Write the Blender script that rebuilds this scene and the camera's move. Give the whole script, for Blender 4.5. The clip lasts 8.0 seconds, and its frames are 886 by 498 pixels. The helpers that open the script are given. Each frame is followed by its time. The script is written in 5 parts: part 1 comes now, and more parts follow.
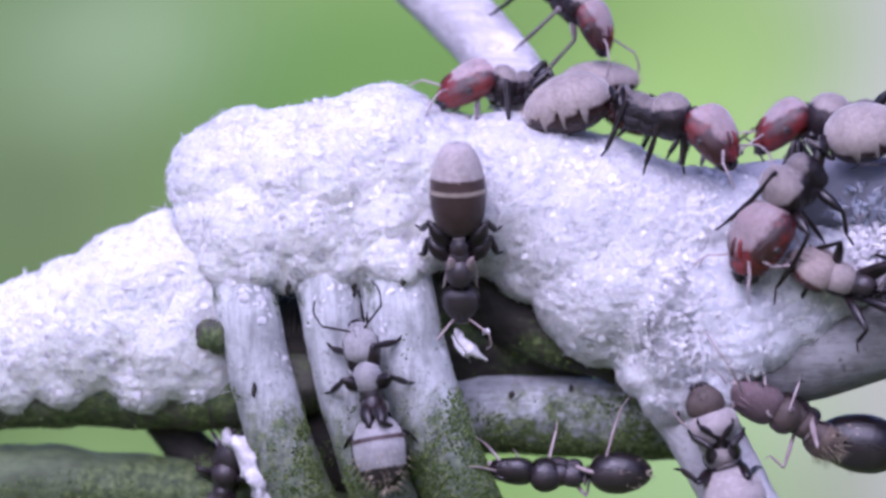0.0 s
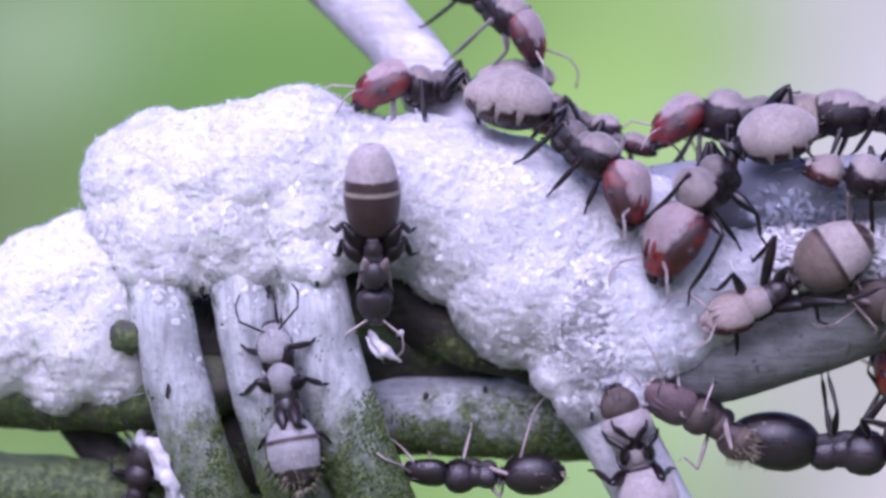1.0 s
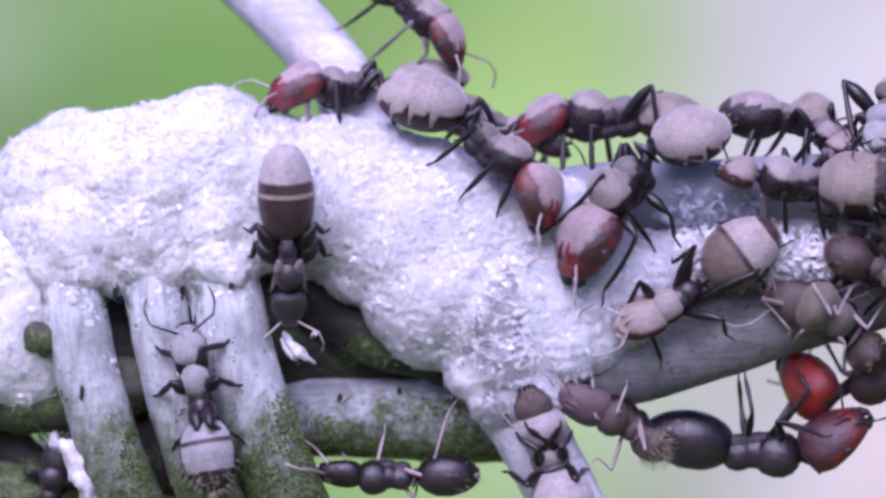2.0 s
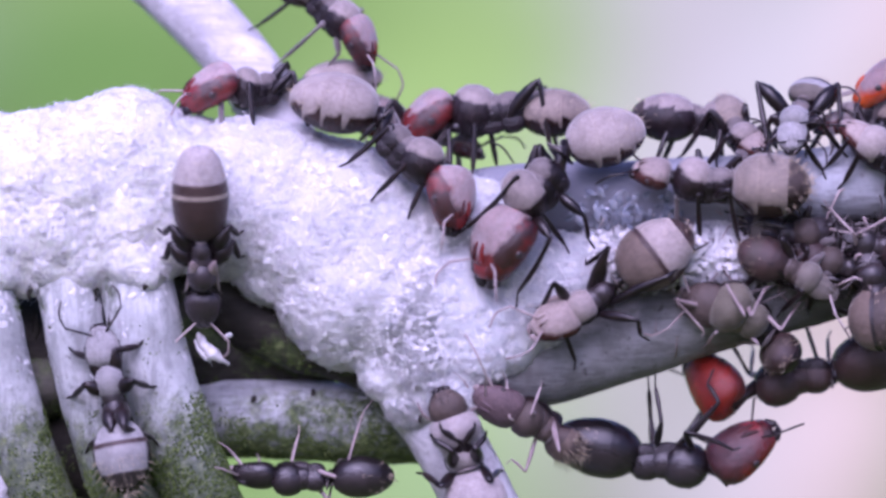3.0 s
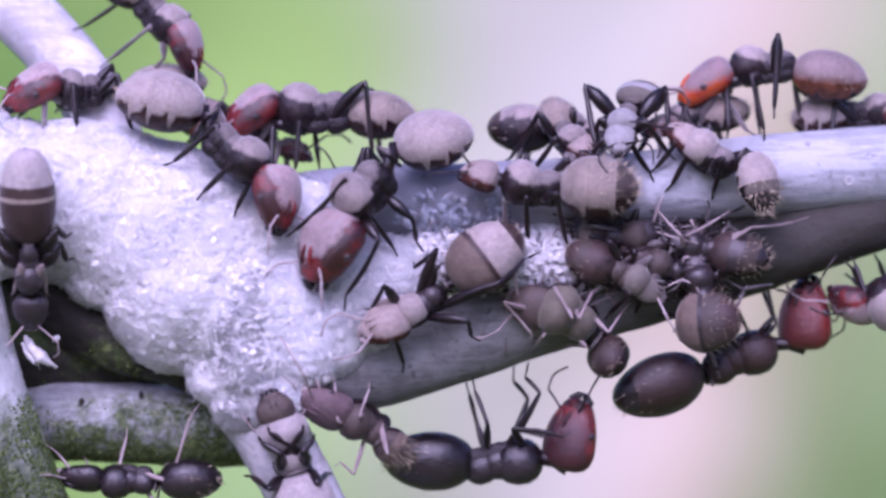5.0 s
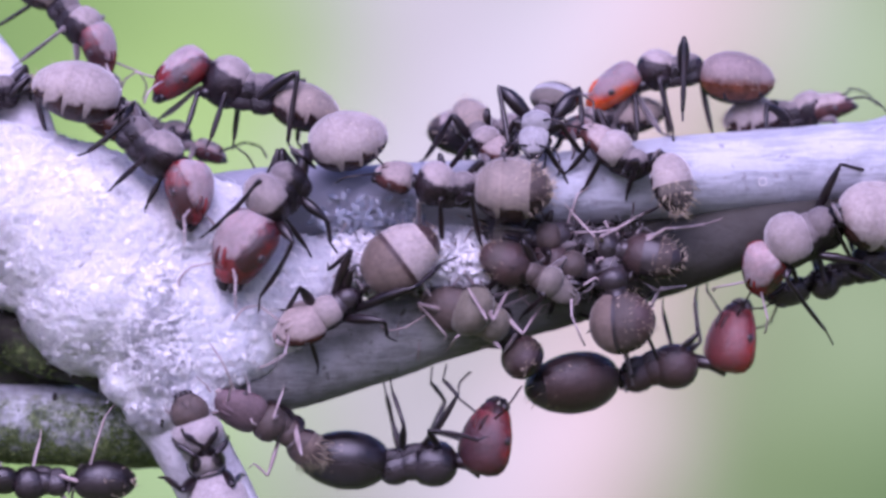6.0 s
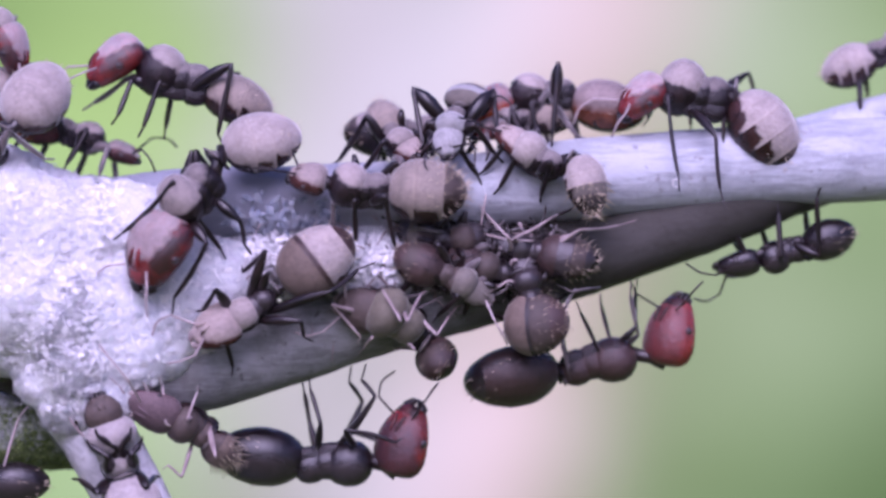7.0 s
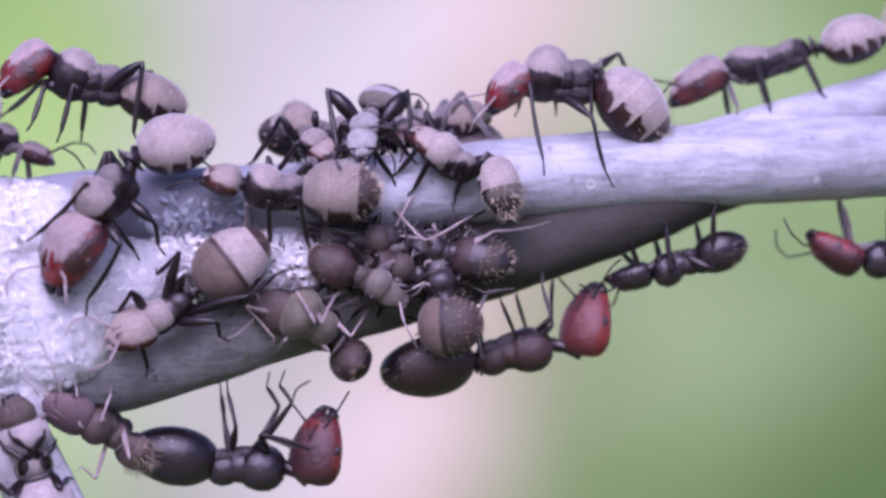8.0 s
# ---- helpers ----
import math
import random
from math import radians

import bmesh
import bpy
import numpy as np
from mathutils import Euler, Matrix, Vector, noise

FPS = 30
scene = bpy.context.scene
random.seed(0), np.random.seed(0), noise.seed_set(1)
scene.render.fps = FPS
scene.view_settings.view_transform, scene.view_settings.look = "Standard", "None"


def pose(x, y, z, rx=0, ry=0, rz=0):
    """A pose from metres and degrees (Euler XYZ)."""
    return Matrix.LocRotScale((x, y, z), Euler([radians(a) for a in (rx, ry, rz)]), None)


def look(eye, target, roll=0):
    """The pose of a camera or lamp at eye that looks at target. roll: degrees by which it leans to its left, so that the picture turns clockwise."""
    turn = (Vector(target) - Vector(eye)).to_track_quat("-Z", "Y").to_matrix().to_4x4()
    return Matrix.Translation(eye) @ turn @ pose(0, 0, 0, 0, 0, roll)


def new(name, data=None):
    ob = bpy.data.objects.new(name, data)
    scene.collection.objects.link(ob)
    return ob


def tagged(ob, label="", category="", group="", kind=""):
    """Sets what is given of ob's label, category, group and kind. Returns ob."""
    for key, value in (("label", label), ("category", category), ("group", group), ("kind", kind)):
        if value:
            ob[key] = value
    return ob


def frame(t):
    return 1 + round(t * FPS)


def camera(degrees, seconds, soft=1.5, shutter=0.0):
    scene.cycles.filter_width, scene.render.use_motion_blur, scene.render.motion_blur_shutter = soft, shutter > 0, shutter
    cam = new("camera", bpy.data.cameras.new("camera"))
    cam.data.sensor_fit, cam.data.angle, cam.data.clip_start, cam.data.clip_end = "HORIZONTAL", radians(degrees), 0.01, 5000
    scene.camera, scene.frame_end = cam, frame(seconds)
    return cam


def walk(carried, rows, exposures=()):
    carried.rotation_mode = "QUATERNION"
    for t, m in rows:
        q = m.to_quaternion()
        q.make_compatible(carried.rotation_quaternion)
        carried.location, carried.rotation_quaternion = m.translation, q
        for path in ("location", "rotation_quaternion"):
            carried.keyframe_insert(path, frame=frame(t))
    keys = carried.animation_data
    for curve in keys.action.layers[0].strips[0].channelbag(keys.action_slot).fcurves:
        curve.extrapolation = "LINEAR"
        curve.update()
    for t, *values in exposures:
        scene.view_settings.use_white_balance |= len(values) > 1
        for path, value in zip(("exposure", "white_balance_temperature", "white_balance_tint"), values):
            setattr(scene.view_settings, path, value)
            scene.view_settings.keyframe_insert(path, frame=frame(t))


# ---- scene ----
# Lengths below are in millimetres until a mesh or pose is handed to Blender (MM).
MM = 0.001
LENS = 10.0            # a long macro lens
REACH = 179.2          # mm from the eye to the twigs
HIGH = 0.5             # metres above the ground
UNIT = 784 / math.tan(radians(LENS / 2))   # plan units to the radian; one unit is 0.02 mm at the twigs
MIDX, MIDY = 1392.0, 431.4


def plan(u, v, d=0.0):
    """A point of the plan: u to the right, v down (0.02 mm units), d mm behind the twigs' plane. In mm."""
    a, b = (u - MIDX) / UNIT, (MIDY - v) / UNIT
    far = REACH + d
    return Vector((far * math.tan(a), far - REACH, far * math.tan(b) / math.cos(a)))


def world(p):
    return Vector((p[0] * MM, p[1] * MM, p[2] * MM + HIGH))


# ---- camera ----
cam = camera(LENS, 8.0, soft=3.0)
cam.data.dof.use_dof = True
cam.data.dof.focus_distance = (REACH - 1.8) * MM
cam.data.dof.aperture_fstop = 30.0


def aim(t):
    yaw = -math.degrees((784 + 152.0 * t - MIDX) / UNIT)
    pitch = math.degrees((MIDY - 441 + 2.4 * t) / UNIT)
    return pose(0, -REACH * MM, HIGH, 90 + pitch, 0, yaw)


EXPOSURES = [(0.0, 0.12, 5250, 46), (1.5, 0.18, 5250, 49), (3.0, 0.20, 5280, 55), (4.0, 0.20, 5270, 58), (6.0, 0.22, 5330, 58), (8.0, 0.21, 5380, 57)]
walk(cam, [(t, aim(t)) for t in (0.0, 1.0, 2.0, 3.0, 4.0, 5.0, 6.0, 7.0, 8.0)], EXPOSURES)

# ---- light: a bright hazy sky and a wide soft sun from above and behind the camera ----
sky = bpy.data.worlds.new("sky")
scene.world = sky
sky.use_nodes = True
nt = sky.node_tree
tex = nt.nodes.new("ShaderNodeTexSky")
tex.sky_type, tex.sun_disc = "NISHITA", False
tex.sun_elevation, tex.sun_rotation = radians(46), radians(193)
tex.air_density, tex.dust_density = 1.0, 3.0
nt.links.new(tex.outputs["Color"], nt.nodes["Background"].inputs["Color"])
nt.nodes["Background"].inputs["Strength"].default_value = 0.15
sun = new("sun", bpy.data.lights.new("sun", "SUN"))
sun.data.energy, sun.data.angle, sun.data.color = 2.6, radians(48), (1.0, 0.97, 0.94)
sun.matrix_world = look((-0.25, -1.05, 1.62), (0, 0, 0.5))


# ---- materials ----
def material(name, rough=0.5, spec=0.5):
    m = bpy.data.materials.new(name)
    m.use_nodes = True
    p = m.node_tree.nodes["Principled BSDF"]
    p.inputs["Roughness"].default_value = rough
    p.inputs["Specular IOR Level"].default_value = spec
    return m, m.node_tree, p


def add(nt, kind, **sets):
    n = nt.nodes.new(kind)
    for k, v in sets.items():
        n.inputs[k.replace("_", " ")].default_value = v
    return n


def noise_of(nt, scale, detail=4.0, rough=0.6):
    co = nt.nodes.new("ShaderNodeTexCoord")
    n = add(nt, "ShaderNodeTexNoise", Scale=scale, Detail=detail, Roughness=rough)
    nt.links.new(co.outputs["Object"], n.inputs["Vector"])
    return n.outputs["Fac"]


def ramp(nt, fac, stops):
    r = nt.nodes.new("ShaderNodeValToRGB")
    e = r.color_ramp.elements
    while len(e) < len(stops):
        e.new(0.5)
    for k, (at, col) in zip(e, stops):
        k.position, k.color = at, (*col, 1)
    nt.links.new(fac, r.inputs["Fac"])
    return r.outputs["Color"]


def mix(nt, fac, a, b):
    n = nt.nodes.new("ShaderNodeMix")
    n.data_type = "RGBA"
    for sock, v in ((n.inputs[0], fac), (n.inputs[6], a), (n.inputs[7], b)):
        if isinstance(v, (tuple, float)):
            sock.default_value = (*v, 1) if isinstance(v, tuple) else v
        else:
            nt.links.new(v, sock)
    return n.outputs[2]


def bump(nt, p, fac, depth, strength=0.6):
    b = add(nt, "ShaderNodeBump", Strength=strength, Distance=depth)
    nt.links.new(fac, b.inputs["Height"])
    nt.links.new(b.outputs["Normal"], p.inputs["Normal"])


def local_axis(nt, axis):
    co, s = nt.nodes.new("ShaderNodeTexCoord"), nt.nodes.new("ShaderNodeSeparateXYZ")
    nt.links.new(co.outputs["Object"], s.inputs[0])
    return s.outputs[axis]


def math_node(nt, op, a, b=0.0, c=0.0):
    n = nt.nodes.new("ShaderNodeMath")
    n.operation = op
    for i, v in enumerate((a, b, c)):
        if isinstance(v, (int, float)):
            n.inputs[i].default_value = v
        else:
            nt.links.new(v, n.inputs[i])
    return n.outputs[0]


def bark(name, light, dark, stain, moss=0.0, low=None, dim_span=None, dim_tone=(0.042, 0.038, 0.030), grain=(0.16, 1.0, 1.0), veil=1.0, spec=0.45):
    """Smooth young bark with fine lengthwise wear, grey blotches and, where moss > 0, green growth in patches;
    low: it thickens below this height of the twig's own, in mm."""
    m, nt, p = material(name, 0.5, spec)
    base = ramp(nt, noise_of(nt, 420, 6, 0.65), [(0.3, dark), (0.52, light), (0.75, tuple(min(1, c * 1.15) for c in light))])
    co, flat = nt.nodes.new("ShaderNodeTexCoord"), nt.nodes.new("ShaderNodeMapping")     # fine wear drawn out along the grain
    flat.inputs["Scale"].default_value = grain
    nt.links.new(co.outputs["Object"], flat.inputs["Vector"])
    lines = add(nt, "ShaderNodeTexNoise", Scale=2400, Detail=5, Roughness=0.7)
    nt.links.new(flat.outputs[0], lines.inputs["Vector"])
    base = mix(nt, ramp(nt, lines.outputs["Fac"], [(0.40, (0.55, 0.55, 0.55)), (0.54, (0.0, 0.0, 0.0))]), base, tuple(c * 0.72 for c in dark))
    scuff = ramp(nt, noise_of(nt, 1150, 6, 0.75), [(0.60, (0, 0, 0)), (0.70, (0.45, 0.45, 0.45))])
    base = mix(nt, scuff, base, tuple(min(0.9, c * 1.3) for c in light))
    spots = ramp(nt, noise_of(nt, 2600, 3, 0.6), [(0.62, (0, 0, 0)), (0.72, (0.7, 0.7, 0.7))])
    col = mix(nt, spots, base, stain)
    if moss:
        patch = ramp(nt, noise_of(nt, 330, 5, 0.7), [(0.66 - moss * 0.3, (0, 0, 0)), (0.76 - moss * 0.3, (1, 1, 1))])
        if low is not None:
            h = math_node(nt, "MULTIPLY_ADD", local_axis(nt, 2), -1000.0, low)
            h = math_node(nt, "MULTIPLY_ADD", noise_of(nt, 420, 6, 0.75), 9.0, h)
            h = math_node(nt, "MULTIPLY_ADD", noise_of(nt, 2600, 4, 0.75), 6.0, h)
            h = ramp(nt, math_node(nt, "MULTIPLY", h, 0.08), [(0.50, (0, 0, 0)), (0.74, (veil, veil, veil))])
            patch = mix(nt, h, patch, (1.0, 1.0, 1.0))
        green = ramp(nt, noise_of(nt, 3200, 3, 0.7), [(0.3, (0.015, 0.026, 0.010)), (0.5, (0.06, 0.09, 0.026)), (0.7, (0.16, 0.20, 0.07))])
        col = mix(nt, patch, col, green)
    if dim_span:            # one stretch darkened towards a tone, in mm of its own: painted shade and damp
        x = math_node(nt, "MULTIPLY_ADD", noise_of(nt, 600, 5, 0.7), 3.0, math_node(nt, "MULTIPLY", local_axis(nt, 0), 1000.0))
        dimmed = add(nt, "ShaderNodeMapRange", From_Min=dim_span[0], From_Max=dim_span[1], To_Max=0.92)
        nt.links.new(x, dimmed.inputs["Value"])
        col = mix(nt, dimmed.outputs[0], col, dim_tone)
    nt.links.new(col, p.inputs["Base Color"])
    bump(nt, p, noise_of(nt, 1500, 7, 0.75), 0.00016, 0.8)
    return m


def lit_pile(name, back, belly, cut=0.5, soft=0.05, rough=0.32, spec=0.42, satin=0.06, vary=(0.8, 1.1), sheen=0.5, dull=0.72, face=0.0, flank=0.0, patch=None, rag=0.34, flesh=0.0, hem=0.0, relief=0.7):
    """Insect cuticle: the back carries short silvery pile, painted paler for the sky it reflects; the belly is bare,
    shiny and painted darker. cut: where the pile ends, from 0 (belly) to 1 (back);
    face, flank: how far the bare skin climbs at the front and on the flanks; rag: how torn the edge of the pile is;
    flesh: how much light passes the bare skin."""
    m, nt, p = material(name, rough, spec)
    co, sep = nt.nodes.new("ShaderNodeTexCoord"), nt.nodes.new("ShaderNodeSeparateXYZ")
    nt.links.new(co.outputs["Generated"], sep.inputs[0])
    high = math_node(nt, "MULTIPLY", sep.outputs[2], 1.0 - face)
    high = math_node(nt, "MULTIPLY_ADD", math_node(nt, "SUBTRACT", 1.0, sep.outputs[0]), face, high)
    if flank:
        off = math_node(nt, "MULTIPLY_ADD", sep.outputs[1], 2.0, -1.0)
        high = math_node(nt, "MULTIPLY_ADD", math_node(nt, "MULTIPLY", off, off), -flank, high)
    if hem:             # the hind edge of a plate keeps its pile all the way down
        edge = add(nt, "ShaderNodeMapRange", From_Min=0.10, From_Max=0.24, To_Min=hem, To_Max=0.0)
        nt.links.new(sep.outputs[0], edge.inputs["Value"])
        high = math_node(nt, "ADD", high, edge.outputs[0])
    z = math_node(nt, "MULTIPLY_ADD", noise_of(nt, 950, 3, 0.6), rag, high)
    z = math_node(nt, "MULTIPLY_ADD", noise_of(nt, 4200, 3, 0.7), 0.16, z)
    z = math_node(nt, "SUBTRACT", z, rag * 0.5 + 0.08 + cut)
    if patch:           # ragged dark patches on the bare skin
        belly = ramp(nt, noise_of(nt, 800, 4, 0.65), [(0.42, belly), (0.56, patch)])
    else:
        belly = ramp(nt, noise_of(nt, 1700, 5, 0.7), [(0.36, tuple(c * 0.6 for c in belly)), (0.62, tuple(c * 1.6 for c in belly))])
    fac = add(nt, "ShaderNodeMapRange", From_Min=-soft, From_Max=soft)
    nt.links.new(z, fac.inputs["Value"])
    wear = ramp(nt, noise_of(nt, 1500, 5, 0.7), [(0.30, tuple(c * 0.66 for c in back)), (0.50, back), (0.72, tuple(min(1, c * 1.14) for c in back))])
    grain = mix(nt, ramp(nt, noise_of(nt, 7500, 3, 0.7), [(0.36, (0.45, 0.45, 0.45)), (0.56, (0.0, 0.0, 0.0))]), wear, tuple(c * 0.55 for c in back))
    if hem:             # a paler fringe behind, the overlap's shadow line painted dusky in front
        fringe = ramp(nt, sep.outputs[0], [(0.02, (1.10, 1.10, 1.08)), (0.07, (1.06, 1.06, 1.05)), (0.12, (0.98, 0.98, 0.98)), (0.88, (1.0, 1.0, 1.0)), (0.98, (0.84, 0.82, 0.80))])
        n = nt.nodes.new("ShaderNodeMix")
        n.data_type, n.blend_type = "RGBA", "MULTIPLY"
        n.inputs[0].default_value = 1.0
        nt.links.new(grain, n.inputs[6])
        nt.links.new(fringe, n.inputs[7])
        grain = n.outputs[2]
    # pale back over dark belly: skylight from above is painted in with the pile
    col = mix(nt, fac.outputs[0], belly, grain)
    info = nt.nodes.new("ShaderNodeObjectInfo")
    tone = add(nt, "ShaderNodeMapRange", To_Min=vary[0], To_Max=vary[1])
    nt.links.new(info.outputs["Random"], tone.inputs["Value"])
    hsv = add(nt, "ShaderNodeHueSaturation")
    nt.links.new(tone.outputs[0], hsv.inputs["Value"])
    nt.links.new(col, hsv.inputs["Color"])
    nt.links.new(hsv.outputs[0], p.inputs["Base Color"])
    r = add(nt, "ShaderNodeMapRange", To_Min=rough * 0.8, To_Max=dull)
    nt.links.new(fac.outputs[0], r.inputs["Value"])
    nt.links.new(r.outputs[0], p.inputs["Roughness"])
    silk = math_node(nt, "MULTIPLY", fac.outputs[0], satin)      # the pile lies flat and shines like satin
    nt.links.new(silk, p.inputs["Metallic"])
    if flesh:
        p.inputs["Subsurface Weight"].default_value = flesh
        p.inputs["Subsurface Radius"].default_value = (0.0007, 0.00015, 0.0001)
        p.inputs["Subsurface Scale"].default_value = 1.0
    nt.links.new(math_node(nt, "MULTIPLY", fac.outputs[0], sheen), p.inputs["Sheen Weight"])
    p.inputs["Sheen Roughness"].default_value = 0.25
    bump(nt, p, noise_of(nt, 4200, 5, 0.75), 0.00009, relief)
    return m


BROWN, RED = (0.020, 0.010, 0.009), (0.18, 0.017, 0.015)
M_GASTER = lit_pile("brown_gaster", (0.05, 0.030, 0.026), BROWN, 0.5, sheen=0.15, dull=0.45)
M_UMBER = lit_pile("umber_plate", (0.085, 0.062, 0.052), BROWN, 0.60, 0.10, sheen=0.2, dull=0.5)
M_TERGITE = lit_pile("silvery_tergite", (0.39, 0.33, 0.30), (0.030, 0.012, 0.010), 0.39, 0.035, vary=(0.92, 1.04), sheen=0.9, face=0.12, hem=0.2, rag=0.5)
M_STRIPE = lit_pile("brown_tergite", (0.060, 0.033, 0.029), BROWN, 0.36, 0.10, 0.26, 0.55, sheen=0.12, dull=0.38)
M_TAUPE = lit_pile("taupe_tergite", (0.29, 0.236, 0.196), (0.026, 0.013, 0.011), 0.35, 0.04, vary=(0.88, 1.05), sheen=0.8, face=0.12, hem=0.16, rag=0.5)
M_RUST = lit_pile("rusty_tergite", (0.30, 0.23, 0.215), (0.14, 0.045, 0.022), 0.42, 0.10, sheen=0.6)
M_ASH = lit_pile("ash_grey_tergite", (0.31, 0.30, 0.295), (0.022, 0.016, 0.016), 0.40, 0.06, sheen=0.6, flank=0.34)
M_PALE = lit_pile("pale_band", (0.50, 0.42, 0.34), (0.3, 0.2, 0.15), 0.1)
M_TAN = lit_pile("tan_tergite", (0.155, 0.115, 0.090), (0.030, 0.015, 0.012), 0.34, 0.08, sheen=0.25)
M_MAUVE = lit_pile("mauve_head", (0.155, 0.105, 0.11), (0.06, 0.020, 0.022), 0.42, 0.10, sheen=0.4)
M_CREAM = lit_pile("cream_plate", (0.42, 0.37, 0.355), (0.12, 0.095, 0.09), 0.28, 0.06)
M_DARK = lit_pile("dark_tergite", (0.036, 0.027, 0.029), (0.009, 0.006, 0.007), 0.64, 0.12, 0.20, 0.6, sheen=0.06, dull=0.32, satin=0.0, relief=0.45)
M_THORAX = lit_pile("silvery_thorax", (0.34, 0.285, 0.262), (0.014, 0.008, 0.009), 0.64, 0.035, sheen=0.7, rag=0.26, face=0.12, flank=0.12)
M_PRONOTUM = lit_pile("silvery_pronotum", (0.34, 0.285, 0.262), (0.016, 0.009, 0.010), 0.50, 0.035, sheen=0.7, rag=0.34, face=-0.10, flank=0.10)
M_OLIVE = lit_pile("olive_grey_plate", (0.155, 0.135, 0.098), (0.022, 0.014, 0.011), 0.42, 0.06, sheen=0.4, rag=0.5, flank=0.2)
M_DUN = lit_pile("dun_tergite", (0.175, 0.150, 0.126), (0.016, 0.009, 0.009), 0.54, 0.07, vary=(0.8, 1.05), face=0.15)
M_WAIST = lit_pile("dark_waist", (0.20, 0.17, 0.16), (0.012, 0.008, 0.009), 0.72, 0.05, flank=0.12)
M_HEAD = lit_pile("silvery_head", (0.36, 0.29, 0.26), (0.06, 0.020, 0.016), 0.52, 0.05, face=0.25, flank=0.18)
M_HEAD_RED = lit_pile("red_head", (0.38, 0.29, 0.285), RED, 0.58, 0.05, 0.28, 0.8, face=0.42, flank=0.34, patch=(0.045, 0.011, 0.011), flesh=0.3)
M_HEAD_BARE = lit_pile("bare_red_head", (0.075, 0.018, 0.021), (0.42, 0.030, 0.022), 0.53, 0.12, 0.26, 0.8, sheen=0.12, dull=0.40, face=0.40, patch=(0.17, 0.016, 0.013), flesh=0.4)
M_HEAD_SCARLET = lit_pile("scarlet_head", (0.15, 0.028, 0.027), (0.38, 0.036, 0.022), 0.50, 0.22, 0.26, 0.8, sheen=0.25, dull=0.40, patch=(0.26, 0.022, 0.015), flesh=0.35)
M_HEAD_AMBER = lit_pile("amber_head", (0.30, 0.21, 0.21), (0.75, 0.13, 0.014), 0.50, 0.10, 0.28, 0.8, face=0.3, patch=(0.50, 0.035, 0.012), flesh=0.5)
M_HEAD_PINK = lit_pile("pink_head", (0.37, 0.30, 0.285), (0.15, 0.036, 0.032), 0.44, 0.06, face=0.36, flank=0.34, patch=(0.05, 0.016, 0.015), flesh=0.2)
FACES = {M_HEAD_RED: lit_pile("red_face", RED, (0.20, 0.02, 0.018), 1.6, patch=(0.06, 0.012, 0.012)), M_HEAD_BARE: lit_pile("maroon_face", RED, (0.10, 0.02, 0.02), 1.6, patch=(0.03, 0.010, 0.010)), M_HEAD_SCARLET: lit_pile("dark_face", RED, (0.03, 0.010, 0.010), 1.6),
         M_HEAD_AMBER: lit_pile("amber_face", RED, (0.62, 0.10, 0.014), 1.6, patch=(0.40, 0.03, 0.012))}
M_LEG, nt, p = material("dark_leg", 0.30, 0.45)
nt.links.new(ramp(nt, noise_of(nt, 900, 3), [(0.35, (0.006, 0.004, 0.005)), (0.7, (0.024, 0.015, 0.014))]), p.inputs["Base Color"])
p.inputs["Sheen Weight"].default_value, p.inputs["Sheen Roughness"].default_value = 0.35, 0.2
M_LEG_GREY, nt, p = material("grey_leg", 0.45, 0.5)
nt.links.new(ramp(nt, noise_of(nt, 900, 3), [(0.35, (0.045, 0.034, 0.034)), (0.7, (0.16, 0.125, 0.12))]), p.inputs["Base Color"])
p.inputs["Sheen Weight"].default_value = 0.8
M_LEG_PALE, nt, p = material("pale_leg", 0.4, 0.5)
nt.links.new(ramp(nt, noise_of(nt, 900, 3), [(0.35, (0.22, 0.165, 0.16)), (0.7, (0.46, 0.38, 0.365))]), p.inputs["Base Color"])
M_EYE, nt, p = material("eye_black", 0.3, 0.8)
nt.links.new(ramp(nt, noise_of(nt, 20000, 1), [(0.4, (0.02, 0.014, 0.014)), (0.6, (0.04, 0.026, 0.026))]), p.inputs["Base Color"])
M_BRISTLE, nt, p = material("pale_bristle", 0.45, 0.5)
nt.links.new(ramp(nt, noise_of(nt, 2000, 1), [(0.4, (0.45, 0.36, 0.24)), (0.6, (0.62, 0.52, 0.38))]), p.inputs["Base Color"])

M_PALE_SPOT, nt, p = material("pale_spot", 0.6, 0.4)
nt.links.new(ramp(nt, noise_of(nt, 3000, 2), [(0.4, (0.56, 0.54, 0.54)), (0.6, (0.70, 0.68, 0.67))]), p.inputs["Base Color"])
M_BARK = bark("grey_bark", (0.455, 0.472, 0.505), (0.29, 0.302, 0.325), (0.20, 0.18, 0.18))
# One end goes bluish dark: wet bark and the shade on it, both painted.
M_BARK_WET_SHADE = bark("wet_shaded_bark", (0.455, 0.472, 0.505), (0.29, 0.302, 0.325), (0.20, 0.18, 0.18), dim_span=(-5.0, -8.5), dim_tone=(0.225, 0.23, 0.275))
# Darker copy of the grey bark: shade under the pale twig, plus dark growth.
M_BARK_LOW = bark("shaded_bark", (0.265, 0.268, 0.262), (0.125, 0.125, 0.115), (0.05, 0.045, 0.04), 0.12, dim_span=(-3.0, 4.5), spec=0.2)
M_COIL = bark("coil_bark", (0.535, 0.555, 0.55), (0.27, 0.285, 0.275), (0.11, 0.11, 0.09), 0.26, 0.9, grain=(1.0, 1.0, 0.2), veil=0.8)
M_MOSSY = bark("mossy_bark", (0.09, 0.085, 0.065), (0.025, 0.025, 0.018), (0.015, 0.015, 0.01), 0.72)
